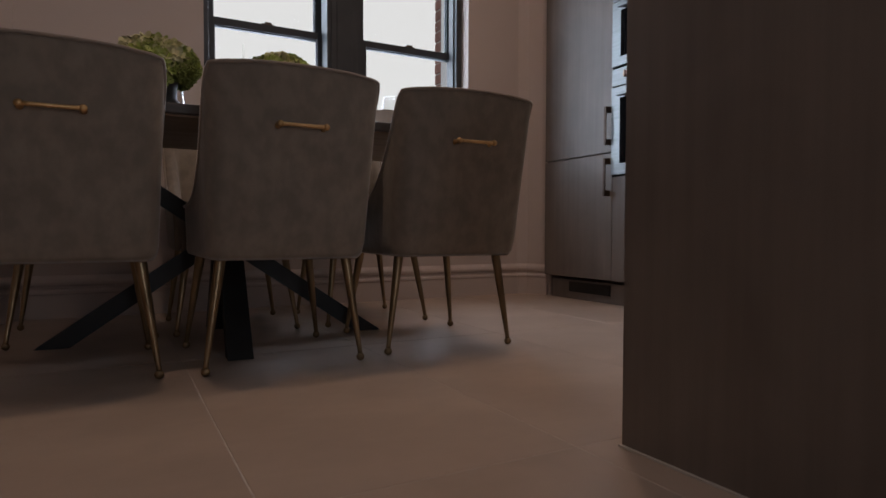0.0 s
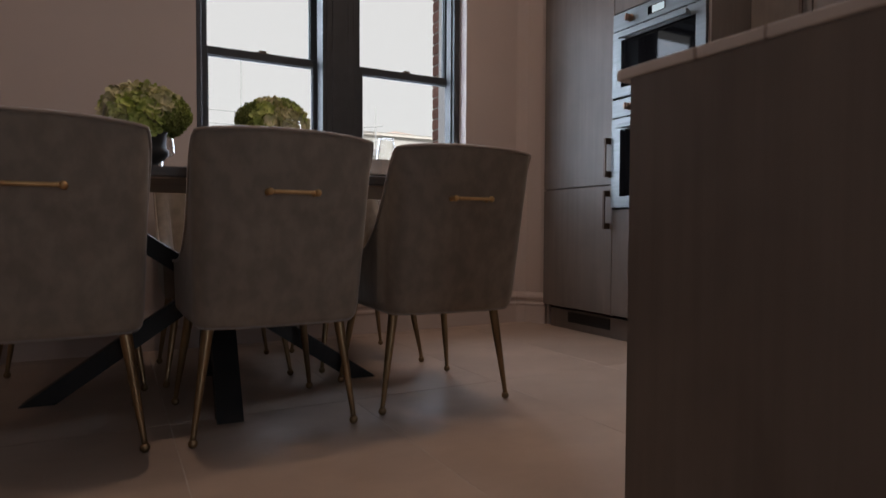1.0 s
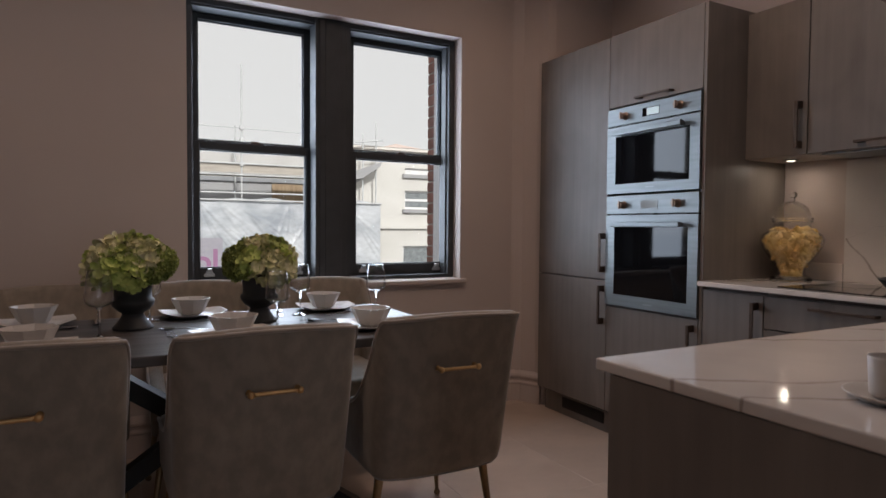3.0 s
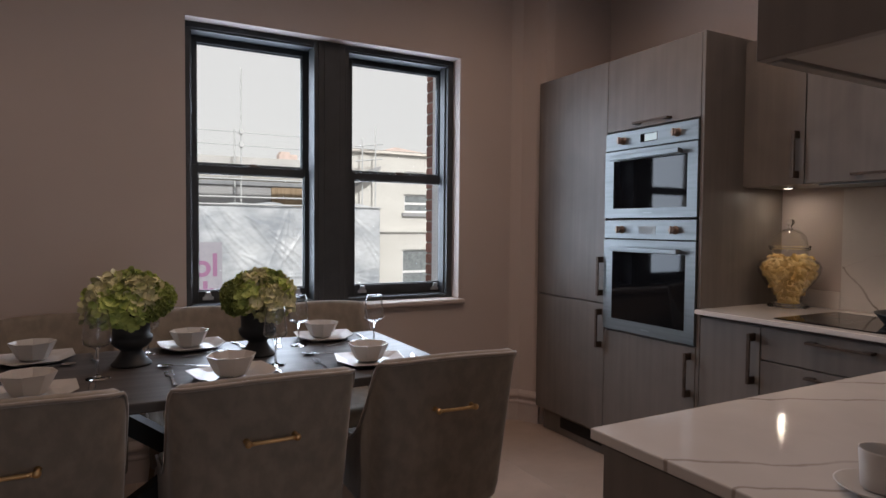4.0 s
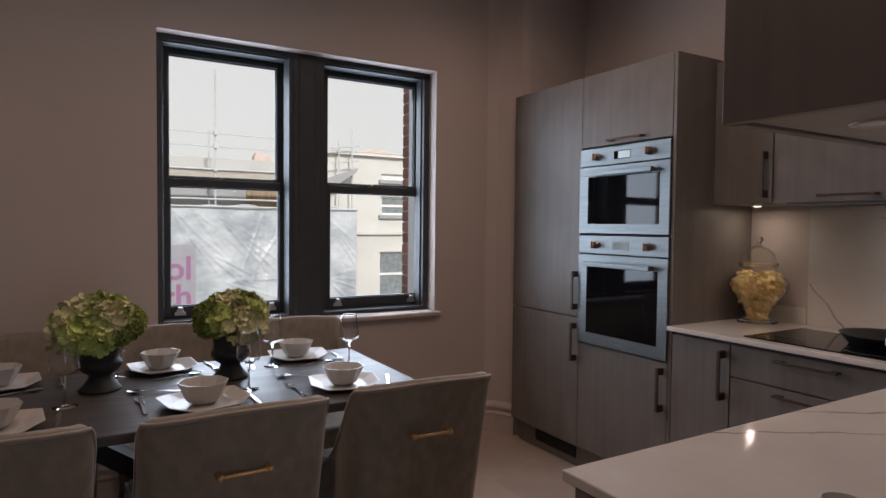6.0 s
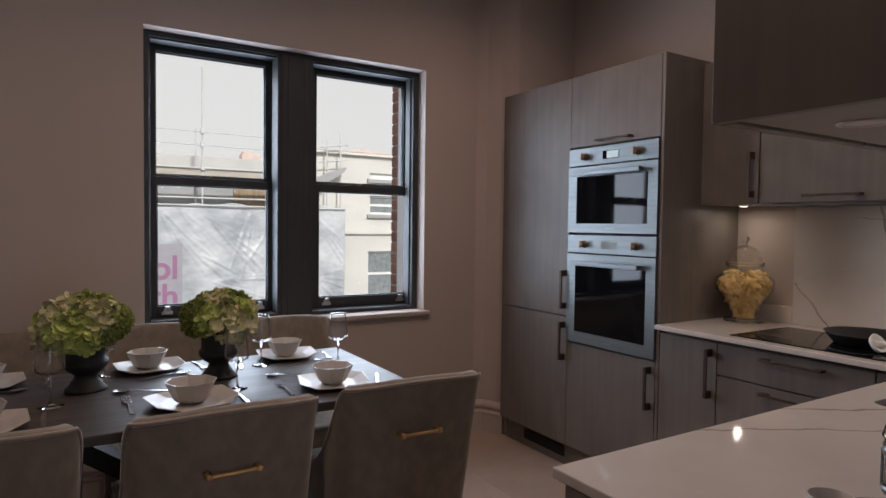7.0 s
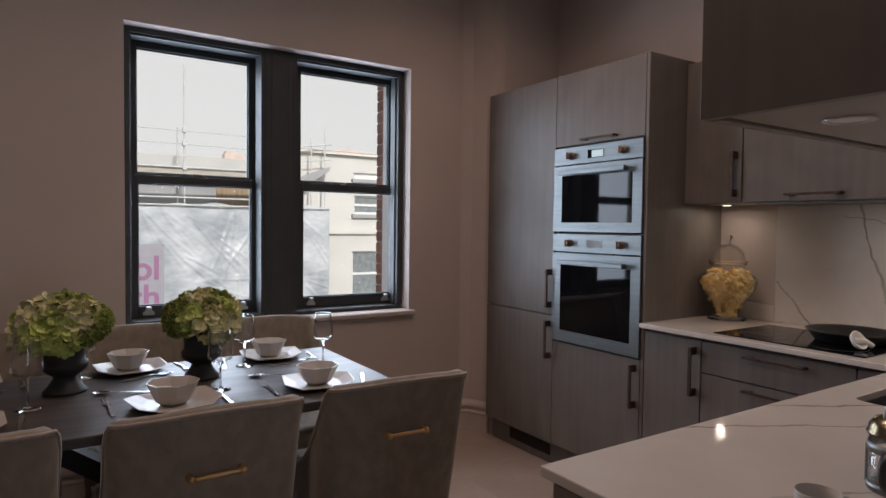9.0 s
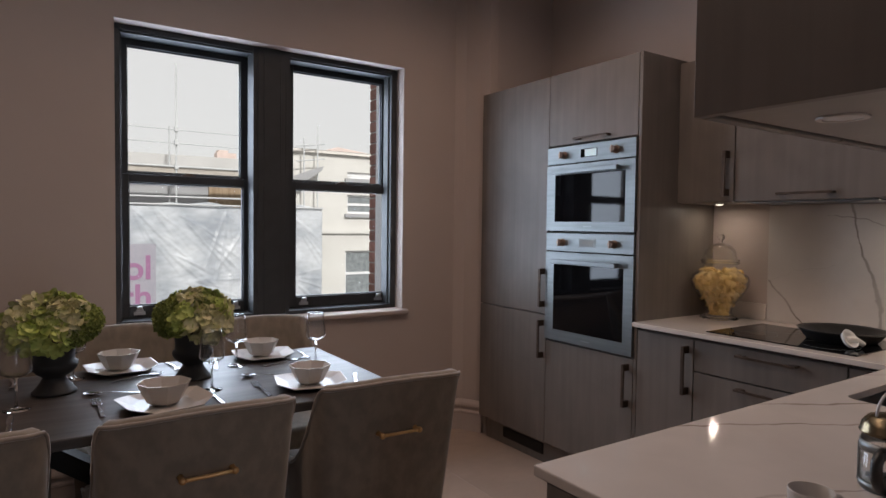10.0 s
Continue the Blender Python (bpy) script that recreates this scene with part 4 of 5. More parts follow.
def fork():
    t = thing("fork", (0, 0, 0), "polished steel table fork", "fork", "cutlery")
    part("handle", blade_strip([(-0.10, 0.008, 0.001), (-0.06, 0.0075, 0.003), (0.0, 0.004, 0.006), (0.035, 0.004, 0.004), (0.045, 0.0135, 0.002), (0.055, 0.0155, 0.002)], 0.0024), M_CUTLERY, t)
    for k in range(4):
        b = blade_strip([(0.0545, 0.0027, 0.002), (0.078, 0.0025, 0.003), (0.104, 0.0016, 0.009)], 0.002)
        bmesh.ops.translate(b, verts=b.verts, vec=(-0.0123 + 0.0082 * k, 0, 0))
        part("tine", b, M_CUTLERY, t)
    return t


def knife():
    t = thing("knife", (0, 0, 0), "polished steel table knife", "knife", "cutlery")
    part("handle", blade_strip([(-0.11, 0.008, 0.001), (-0.06, 0.0085, 0.001), (0.0, 0.006, 0.002)], 0.005), M_CUTLERY, t)
    part("blade", blade_strip([(0.0, 0.006, 0.002), (0.03, 0.010, 0.001), (0.085, 0.0095, 0.001), (0.105, 0.004, 0.001)], 0.0016), M_CUTLERY, t)
    return t


def spoon():
    t = thing("spoon", (0, 0, 0), "polished steel dessert spoon", "spoon", "cutlery")
    part("handle", blade_strip([(-0.10, 0.0075, 0.001), (-0.06, 0.007, 0.003), (0.02, 0.0035, 0.008), (0.05, 0.0035, 0.005)], 0.002), M_CUTLERY, t)
    b = lathe([(0.0, 0.0), (0.010, 0.001), (0.017, 0.005), (0.020, 0.009), (0.0185, 0.009), (0.015, 0.006), (0.0, 0.0025)], seg=20)
    bmesh.ops.transform(b, matrix=Matrix.Translation((0, 0.075, 0.001)) @ Matrix.Diagonal((1, 1.5, 0.9, 1)), verts=b.verts)
    part("bowl", b, M_CUTLERY, t, smooth=True)
    return t


def wine_glass():
    t = thing("wine_glass", (0, 0, 0), "tall clear wine glass with an angular bowl", "wine glass", "wine glasses")
    foot = [(0.0, 0.0), (0.038, 0.0), (0.0388, 0.0016), (0.020, 0.004), (0.007, 0.008), (0.0044, 0.014), (0.0037, 0.052), (0.0041, 0.095), (0.0085, 0.1005), (0.012, 0.1035), (0.0, 0.1035)]
    part("stem", lathe(foot, seg=32), M_SOLIDGLASS, t, "slender clear stem on a round foot", smooth=True)
    prof = [(0.0, 0.1040), (0.012, 0.1043), (0.028, 0.1085), (0.0430, 0.119), (0.0462, 0.129), (0.0445, 0.159), (0.0395, 0.197), (0.0345, 0.2285), (0.0339, 0.2291),
            (0.0332, 0.2280), (0.0382, 0.196), (0.0431, 0.159), (0.0446, 0.129), (0.0415, 0.1205), (0.027, 0.111), (0.0, 0.1070)]
    part("bowl", lathe(prof, seg=44), M_WINEGLASS, t, smooth=True)
    part("rim", lathe([(0.0332, 0.2280), (0.0346, 0.2280), (0.0346, 0.2296), (0.0332, 0.2296)], seg=44, close=True), M_SOLIDGLASS, t, "thin bright rim", smooth=True)
    return t


plate_0, bowl_0, fork_0, knife_0, spoon_0, glass_0 = dinner_plate(), bowl(), fork(), knife(), spoon(), wine_glass()
masters = {"plate": plate_0, "bowl": bowl_0, "fork": fork_0, "knife": knife_0, "spoon": spoon_0, "glass": glass_0}
used = set()
WARE = 0.945       # size of the tableware against its drawn size


def lay(kind, x, y, a=0.0, z=0.0):
    m = pose(x, y, TZ + 0.0005 + z, 0, 0, a) @ Matrix.Diagonal((WARE, WARE, WARE, 1))
    if kind not in used:
        used.add(kind)
        masters[kind].matrix_basis = m
        return masters[kind]
    return copy_thing(masters[kind], m)


for x, y, a in ((0.433, 2.293, 10), (0.908, 2.303, -14), (-0.115, 2.306, 6)):
    lay("plate", x, y, a)
    lay("bowl", x - 0.002, y - 0.002, a + 11, 0.0066)
for x, y, a in ((0.37, 2.858, 4), (0.904, 2.835, -8), (-0.15, 2.835, 7)):
    lay("plate", x, y, a)
    lay("bowl", x - 0.006, y + 0.002, a + 20, 0.0066)
for x, y, a in ((0.259, 2.348, 2), (0.741, 2.315, 0), (-0.292, 2.329, 3)):
    lay("fork", x, y, a)
for x, y, a in ((0.585, 2.301, 2), (1.078, 2.291, -24), (0.039, 2.31, 0)):
    lay("knife", x, y, a)
for x, y, a in ((0.318, 2.509, 70), (0.814, 2.495, 65), (-0.23, 2.509, 75)):
    lay("spoon", x, y, a)
for x, y, a in ((0.549, 2.825, 188), (1.062, 2.778, 172), (0.034, 2.821, 184)):
    lay("fork", x, y, a)
for x, y, a in ((0.407, 2.703, -78), (0.937, 2.674, -76), (-0.108, 2.698, -80)):
    lay("spoon", x, y, a)
for x, y, a in ((0.7, 2.783, 168), (0.199, 2.811, 180)):
    lay("knife", x, y, a)
for x, y in ((0.052, 2.466), (0.598, 2.405), (0.765, 2.722), (1.057, 2.624), (0.212, 2.8), (-0.278, 2.698)):
    lay("glass", x, y, 0)


# ---- flower arrangements ----
def urn_vase(x, y):
    t = thing("urn_vase", (x, y, TZ), "matt black footed urn vase", "vase", "urn vases")
    prof = [(0.0, 0.0), (0.068, 0.0), (0.070, 0.005), (0.066, 0.010), (0.055, 0.022), (0.043, 0.040), (0.036, 0.054), (0.040, 0.060), (0.056, 0.070), (0.070, 0.086), (0.0735, 0.098),
            (0.072, 0.108), (0.064, 0.114), (0.0635, 0.135), (0.066, 0.165), (0.071, 0.182), (0.076, 0.188), (0.074, 0.192), (0.066, 0.188), (0.060, 0.14), (0.0, 0.12)]
    part("urn_body", lathe(prof, (x, y, TZ + 0.0005), 36), M_URN, t, smooth=True)
    t.scale = (WARE, WARE, WARE)
    return t


def petal(bm, c, n, size, curl, spin):
    """One rounded, cupped petal."""
    u = n.orthogonal().normalized()
    u = (Matrix.Rotation(spin, 3, n) @ u).normalized()
    w = n.cross(u)
    rim = [(0.0, 0.0), (0.32, -0.36), (0.72, -0.48), (1.0, -0.2), (0.97, 0.2), (0.72, 0.48), (0.32, 0.36)]
    vs = [bm.verts.new(c + u * size * a + w * size * b + n * size * curl * (a * a + 0.35 * b * b)) for a, b in rim]
    mid = bm.verts.new(c + u * size * 0.55 + n * size * (curl * 0.3 - 0.07))
    for k in range(7):
        bm.faces.new((vs[k], vs[(k + 1) % 7], mid))


def head_mesh(rng, radius, florets, size, curl, lift):
    bm = bmesh.new()
    for k in range(florets):
        f = (k + 0.5) / florets
        th = math.acos(1 - 1.75 * f)
        ph = k * 2.39996 + rng.uniform(-0.25, 0.25)
        n = Vector((math.sin(th) * math.cos(ph), math.sin(th) * math.sin(ph), math.cos(th)))
        c = n * radius * rng.uniform(0.82, 1.10)
        nn = (n + Vector((rng.uniform(-1, 1), rng.uniform(-1, 1), rng.uniform(-1, 1))) * lift).normalized()
        s0 = rng.uniform(0, 6.28)
        for q in range(4):
            petal(bm, c, nn, size * rng.uniform(0.8, 1.2), curl, s0 + q * math.pi / 2)
    me = bpy.data.meshes.new("flower_head")
    bm.to_mesh(me)
    bm.free()
    return me


rng = random.Random(4)
GREEN = [head_mesh(rng, 0.044, 190, 0.0078, 0.8, 0.6) for _ in range(2)]
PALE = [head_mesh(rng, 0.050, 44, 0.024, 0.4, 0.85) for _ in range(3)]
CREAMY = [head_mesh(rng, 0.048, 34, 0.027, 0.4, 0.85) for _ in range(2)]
for me, m in [(g, M_FLORET) for g in GREEN] + [(p, M_PETAL) for p in PALE] + [(c, M_CREAM) for c in CREAMY]:
    me.materials.append(m)


def bouquet(x, y, spin, pale_side, width):
    t = thing("flower_bouquet", (x, y, TZ + 0.185), "dome of green and cream hydrangea heads in an urn", "flowers", "flower bouquets")
    cz = TZ + 0.185 + 0.044
    core = lathe([(0.0, -0.050), (0.05, -0.046), (0.088, -0.015), (0.090, 0.025), (0.065, 0.062), (0.0, 0.080)], (x, y, cz), 20)
    part("leaf_core", core, M_STEM, t, "dark green leaves between the flowers", smooth=True)
    r2 = random.Random(spin)
    spots = [(0.0, 90)] + [(k * 60 + 15, 55) for k in range(6)] + [(k * 40, 20) for k in range(9)] + [(k * 40 + 20, -9) for k in range(9)]
    for k, (az, el) in enumerate(spots):
        az = radians(az + spin + r2.uniform(-8, 8))
        el = radians(el + r2.uniform(-6, 6))
        rr = width * (1.0 if el < 0.7 else 0.94) * r2.uniform(0.90, 1.10)
        n = Vector((math.cos(az) * math.cos(el), math.sin(az) * math.cos(el), math.sin(el)))
        p = Vector((x, y, cz)) + Vector((n.x * rr, n.y * rr, n.z * 0.066))
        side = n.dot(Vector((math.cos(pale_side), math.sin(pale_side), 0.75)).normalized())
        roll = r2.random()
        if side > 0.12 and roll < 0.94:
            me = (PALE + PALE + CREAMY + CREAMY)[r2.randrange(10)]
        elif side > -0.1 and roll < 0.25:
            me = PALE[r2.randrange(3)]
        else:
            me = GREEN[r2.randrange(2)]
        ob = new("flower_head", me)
        ob.parent = t
        q = n.to_track_quat("Z", "Y")
        s = r2.uniform(0.80, 1.15)
        ob.matrix_basis = Matrix.LocRotScale(p - t.location, q @ Euler((0, 0, r2.uniform(0, 6))).to_quaternion(), (s, s, s * 0.9))
    t.location.z -= 0.185 * (1 - WARE)
    t.scale = (WARE, WARE, WARE)
    return t


urn_vase(0.152, 2.636)
urn_vase(0.579, 2.613)
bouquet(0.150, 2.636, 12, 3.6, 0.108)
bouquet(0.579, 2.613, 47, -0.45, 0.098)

# ---- things on the worktops ----
JX, JY = 2.925, 2.02
jar = thing("pasta_jar", (JX, JY, CT), "lidded clear glass jar filled with pasta shells", "jar")
outer = [(0.0, 0.0), (0.082, 0.0), (0.086, 0.005), (0.074, 0.016), (0.060, 0.030), (0.058, 0.044), (0.072, 0.075), (0.105, 0.118), (0.131, 0.160), (0.136, 0.190), (0.126, 0.214), (0.098, 0.230), (0.080, 0.242), (0.077, 0.262), (0.081, 0.280)]
inner_p = [(r - 0.004, z) for r, z in outer[:3:-1]] + [(0.066, 0.018), (0.0, 0.014)]
part("jar_body", lathe(outer + inner_p, (JX, JY, CT + 0.001), 44), M_GLASS, jar, "waisted clear glass body", smooth=True)
lid = part("lid", lathe([(0.0815, 0.263), (0.088, 0.264), (0.088, 0.272), (0.078, 0.282), (0.068, 0.318), (0.046, 0.342), (0.014, 0.354), (0.0, 0.355), (0.0, 0.351), (0.013, 0.350), (0.044, 0.338), (0.065, 0.315), (0.074, 0.283), (0.074, 0.264)], (JX, JY, CT + 0.019), 44, True), M_GLASS, jar, "domed glass lid", smooth=True)
dome_rim = part("lid_rim", lathe([(0.0795, 0.2635), (0.0885, 0.2635), (0.0895, 0.268), (0.0885, 0.2725), (0.0795, 0.2725)], (JX, JY, CT + 0.019), 44, True), M_SOLIDGLASS, lid, "thick clear glass rim", smooth=True)
knob_glass = part("knob", lathe([(0.0, 0.356), (0.012, 0.356), (0.008, 0.362), (0.007, 0.368), (0.017, 0.376), (0.019, 0.386), (0.013, 0.396), (0.0, 0.400)], (JX, JY, CT + 0.019), 24), M_SOLIDGLASS, lid, "round glass knob", smooth=True)
rim_glass = part("neck_rim", lathe([(0.0785, 0.252), (0.0865, 0.252), (0.0875, 0.2575), (0.0865, 0.2625), (0.0785, 0.2625)], (JX, JY, CT + 0.019), 44, True), M_SOLIDGLASS, jar, "thick clear glass rim", smooth=True)
foot_glass = part("foot", lathe([(0.060, -0.0005), (0.088, -0.0005), (0.0905, 0.004), (0.088, 0.009), (0.076, 0.016), (0.070, 0.012)], (JX, JY, CT + 0.001), 44, True), M_SOLIDGLASS, jar, "thick clear glass foot", smooth=True)
for g in (lid, dome_rim, knob_glass, rim_glass, foot_glass):
    g.visible_shadow = False


def pasta_fill():
    bm = lathe([(0.0, 0.016), (0.050, 0.020), (0.036, 0.035), (0.034, 0.05), (0.044, 0.075), (0.074, 0.118), (0.098, 0.16), (0.100, 0.19), (0.085, 0.212), (0.0, 0.225)], seg=28)
    r3 = random.Random(9)
    for k in range(250):
        z = 0.030 + 0.208 * r3.uniform(0, 1) ** 0.7
        rmax = np.interp(z, [0.03, 0.05, 0.075, 0.118, 0.16, 0.19, 0.214, 0.24], [0.036, 0.034, 0.048, 0.080, 0.105, 0.110, 0.098, 0.062])
        rr, ph = rmax * math.sqrt(r3.uniform(0.55, 1)), r3.uniform(0, 6.283)
        c = Vector((rr * math.cos(ph), rr * math.sin(ph), z))
        q = Euler((r3.uniform(0, 6), r3.uniform(0, 6), r3.uniform(0, 6))).to_matrix()
        cols = []
        for i in range(6):
            a = radians(-120 + 48 * i)
            row = []
            for j, (h, rad) in enumerate(((-0.024, 0.009), (0.0, 0.018), (0.024, 0.009))):
                row.append(bm.verts.new(c + q @ Vector((rad * math.cos(a), h, rad * math.sin(a)))))
            cols.append(row)
        for a, b in zip(cols, cols[1:]):
            for j in range(2):
                bm.faces.new((a[j], a[j + 1], b[j + 1], b[j]))
    bmesh.ops.translate(bm, verts=bm.verts, vec=(JX, JY, CT))
    return bm


tagged(part("pasta", pasta_fill(), M_PASTA, smooth=True), "pale yellow dried pasta shells heaped inside the jar", "pasta", kind="stuff")

PNX, PNY, PZ = 2.765, 1.395, CT + 0.0055
pan = thing("frying_pan", (PNX, PNY, PZ), "shallow black pan with flared rim on the hob", "pan")
bm = lathe([(0.0, 0.0), (0.112, 0.0), (0.122, 0.004), (0.148, 0.038), (0.157, 0.046), (0.154, 0.0475), (0.144, 0.040), (0.117, 0.008), (0.0, 0.0045)], (PNX, PNY, PZ), 48)
part("pan_body", bm, M_PAN, pan, smooth=True)
rest = thing("spoon_rest", (2.615, 1.30, PZ), "small white ceramic spoon rest beside the pan", "spoon rest")
sr = lathe([(0.0, 0.0), (0.018, 0.0), (0.026, 0.006), (0.030, 0.018), (0.028, 0.019), (0.023, 0.009), (0.0, 0.004)], seg=24)
bmesh.ops.transform(sr, matrix=pose(2.612, 1.312, PZ + 0.026, 50, 20, -30) @ Matrix.Diagonal((1.1, 1.3, 1.1, 1)), verts=sr.verts)
part("dish", sr, M_WHITEPLASTIC, rest, smooth=True)
part("stem", tube(bmesh.new(), [(2.612, 1.312, PZ + 0.026), (2.632, 1.290, PZ + 0.032), (2.652, 1.270, PZ + 0.014)], [0.015, 0.012, 0.010], 12), M_WHITEPLASTIC, rest, smooth=True)

CX, CY = 1.040, 0.690
saucer = thing("saucer", (CX, CY, CT), "white ceramic saucer on the worktop", "saucer")
part("dish", lathe([(0.0, 0.0), (0.039, 0.0), (0.044, 0.003), (0.058, 0.010), (0.0605, 0.0125), (0.058, 0.013), (0.044, 0.0065), (0.0, 0.005)], (CX, CY, CT + 0.0005), 36), M_CERAMIC, saucer, smooth=True)
cup = thing("coffee_cup", (CX, CY, CT + 0.006), "small plain white ceramic coffee cup", "cup")
part("cup_body", lathe([(0.0, 0.0), (0.024, 0.0), (0.028, 0.004), (0.029, 0.02), (0.0312, 0.055), (0.0312, 0.057), (0.0292, 0.057), (0.027, 0.02), (0.024, 0.006), (0.0, 0.005)], (CX, CY, CT + 0.0065), 36), M_CERAMIC, cup, smooth=True)
part("handle", tube(bmesh.new(), [(CX + 0.027, CY - 0.010, CT + 0.022), (CX + 0.052, CY - 0.022, CT + 0.026), (CX + 0.057, CY - 0.025, CT + 0.037), (CX + 0.046, CY - 0.018, CT + 0.049), (CX + 0.027, CY - 0.010, CT + 0.050)], 0.0042, 10), M_CERAMIC, cup, smooth=True)

KX, KY = 1.313, 0.690
caf = thing("cafetiere", (KX, KY, CT), "small glass cafetiere with brass dome lid and black handle", "coffee maker")
part("beaker", lathe([(0.0, 0.006), (0.040, 0.006), (0.0455, 0.010), (0.046, 0.018), (0.046, 0.118), (0.0445, 0.118), (0.0445, 0.018), (0.040, 0.0085), (0.0, 0.0085)], (KX, KY, CT), 36), M_GLASS, caf, "clear glass beaker", smooth=True)
fr = lathe([(0.047, 0.084), (0.049, 0.084), (0.049, 0.104), (0.047, 0.104)], (KX, KY, CT), 36, True)
bm2 = lathe([(0.047, 0.004), (0.049, 0.004), (0.049, 0.018), (0.047, 0.018)], (KX, KY, CT), 36, True)
part("frame_band", fr, M_STEEL, caf, "polished steel band", smooth=True)
part("foot_band", bm2, M_STEEL, caf, "polished steel band", smooth=True)
part("base", lathe([(0.0, 0.0005), (0.047, 0.0005), (0.047, 0.0045), (0.0, 0.0045)], (KX, KY, CT), 36), M_STEEL, caf)
for a in (20, 110, 200, 290):
    ca, sa = math.cos(radians(a)), math.sin(radians(a))
    part("strut", tube(bmesh.new(), [(KX + 0.0485 * ca, KY + 0.0485 * sa, CT + 0.010), (KX + 0.0485 * ca, KY + 0.0485 * sa, CT + 0.094)], 0.0025, 8), M_STEEL, caf)
part("lid", lathe([(0.0, 0.120), (0.050, 0.120), (0.051, 0.124), (0.049, 0.127), (0.047, 0.140), (0.038, 0.154), (0.020, 0.161), (0.0, 0.163)], (KX, KY, CT), 36), M_LIDBRASS, caf, "polished brass dome lid", smooth=True)
part("plunger_loop", tube(bmesh.new(), [(KX + 0.030 * math.cos(a) * 0.83, KY - 0.030 * math.cos(a) * 0.55, CT + 0.150 + 0.062 * math.sin(a)) for a in [math.pi * k / 14 for k in range(15)]], 0.0024, 8), M_LIFT, caf, "thin pale wire loop on the lid", smooth=True)
hx, hy = -0.96, -0.10
part("handle", tube(bmesh.new(), [(KX + 0.049 * hx, KY + 0.049 * hy, CT + 0.094), (KX + 0.070 * hx, KY + 0.070 * hy, CT + 0.093), (KX + 0.088 * hx, KY + 0.088 * hy, CT + 0.078), (KX + 0.086 * hx, KY + 0.086 * hy, CT + 0.045), (KX + 0.066 * hx, KY + 0.066 * hy, CT + 0.022), (KX + 0.050 * hx, KY + 0.050 * hy, CT + 0.015)], 0.0095, 12), M_PAN, caf, "black curved handle", smooth=True)

for o in caf.children:
    o.scale = (0.95, 0.95, 0.80)

# ---- outside the window ----
GZ = -4.2
tagged(part("ground", boxes((-400, 400, WY + WT, 600, GZ - 0.3, GZ)), M_ROAD), "grey asphalt street below the window", "ground", kind="structure")

house = thing("rendered_house", (9.6, 18.4, GZ), "cream rendered house with sash windows and clay hip roof", "house")
HX0, HX1, HY, HT = 6.2, 15.0, 18.4, 3.62
WINS = [(8.45, 9.55, 1.72, 2.32), (8.40, 9.60, -0.95, 0.52), (11.4, 12.5, 1.72, 2.32), (11.4, 12.6, -0.95, 0.52), (8.45, 9.55, 2.85, 3.05)]
cols = sorted({HX0, HX1, *[v for w in WINS for v in w[:2]]})
rowz = sorted({GZ, HT, *[v for w in WINS for v in w[2:]]})
bm = bmesh.new()
for xa, xb in zip(cols, cols[1:]):
    for za, zb in zip(rowz, rowz[1:]):
        if not any(w[0] <= xa and xb <= w[1] and w[2] <= za and zb <= w[3] for w in WINS):
            box(bm, xa, xb, HY, HY + 0.3, za, zb)
bmesh.ops.remove_doubles(bm, verts=bm.verts, dist=0.0005)
part("wall", bm, M_RENDER, house, "cream rendered front wall")
part("core", boxes((HX0, HX1, HY + 0.6, HY + 6, GZ, HT)), M_RENDER, house)
part("cornice", boxes((HX0, HX1 + 0.1, HY - 0.12, HY - 0.001, 1.08, 1.17), (HX0, HX1 + 0.1, HY - 0.07, HY - 0.001, 1.17, 1.24)), M_RENDER, house, "moulded string course")
part("gutter", boxes((HX0, HX1 + 0.15, HY - 0.18, HY - 0.02, HT - 0.05, HT + 0.04)), M_GUTTER, house, "grey gutter along the eaves")
for w in WINS:
    wob = part("window", boxes((w[0], w[1], HY + 0.12, HY + 0.2, w[2], w[2] + 0.07), (w[0], w[1], HY + 0.12, HY + 0.2, w[3] - 0.06, w[3]), (w[0], w[0] + 0.07, HY + 0.12, HY + 0.2, w[2], w[3]), (w[1] - 0.07, w[1], HY + 0.12, HY + 0.2, w[2], w[3]),
                               (w[0], w[1], HY + 0.11, HY + 0.19, (w[2] + w[3]) / 2 - 0.04, (w[2] + w[3]) / 2 + 0.04)), M_SIGN, house, "white painted sash frame")
    part("pane", boxes((w[0] + 0.05, w[1] - 0.05, HY + 0.15, HY + 0.16, w[2] + 0.05, w[3] - 0.05)), M_FARGLASS, wob)
    part("sill", boxes((w[0] - 0.1, w[1] + 0.1, HY - 0.12, HY + 0.1, w[2] - 0.12, w[2] - 0.01)), M_RENDER2, house, "stone window sill")
bm = bmesh.new()
vs = [bm.verts.new(p) for p in ((HX0, HY - 0.2, HT + 0.04), (HX1 + 0.2, HY - 0.2, HT + 0.04), (HX1 + 0.2, HY + 6, HT + 0.04), (HX0, HY + 6, HT + 0.04), (HX0 + 1.0, HY + 2.5, HT + 0.10), (HX1 - 2, HY + 2.5, HT + 0.10))]
for f in ((0, 1, 5, 4), (1, 2, 5), (2, 3, 4, 5), (3, 0, 4), (0, 3, 2, 1)):
    bm.faces.new([vs[k] for k in f])
bmesh.ops.recalc_face_normals(bm, faces=bm.faces)
part("roof", bm, M_SLATE, house, "low slate roof")
bm = bmesh.new()
rx, ry = 8.55, HY + 1.2
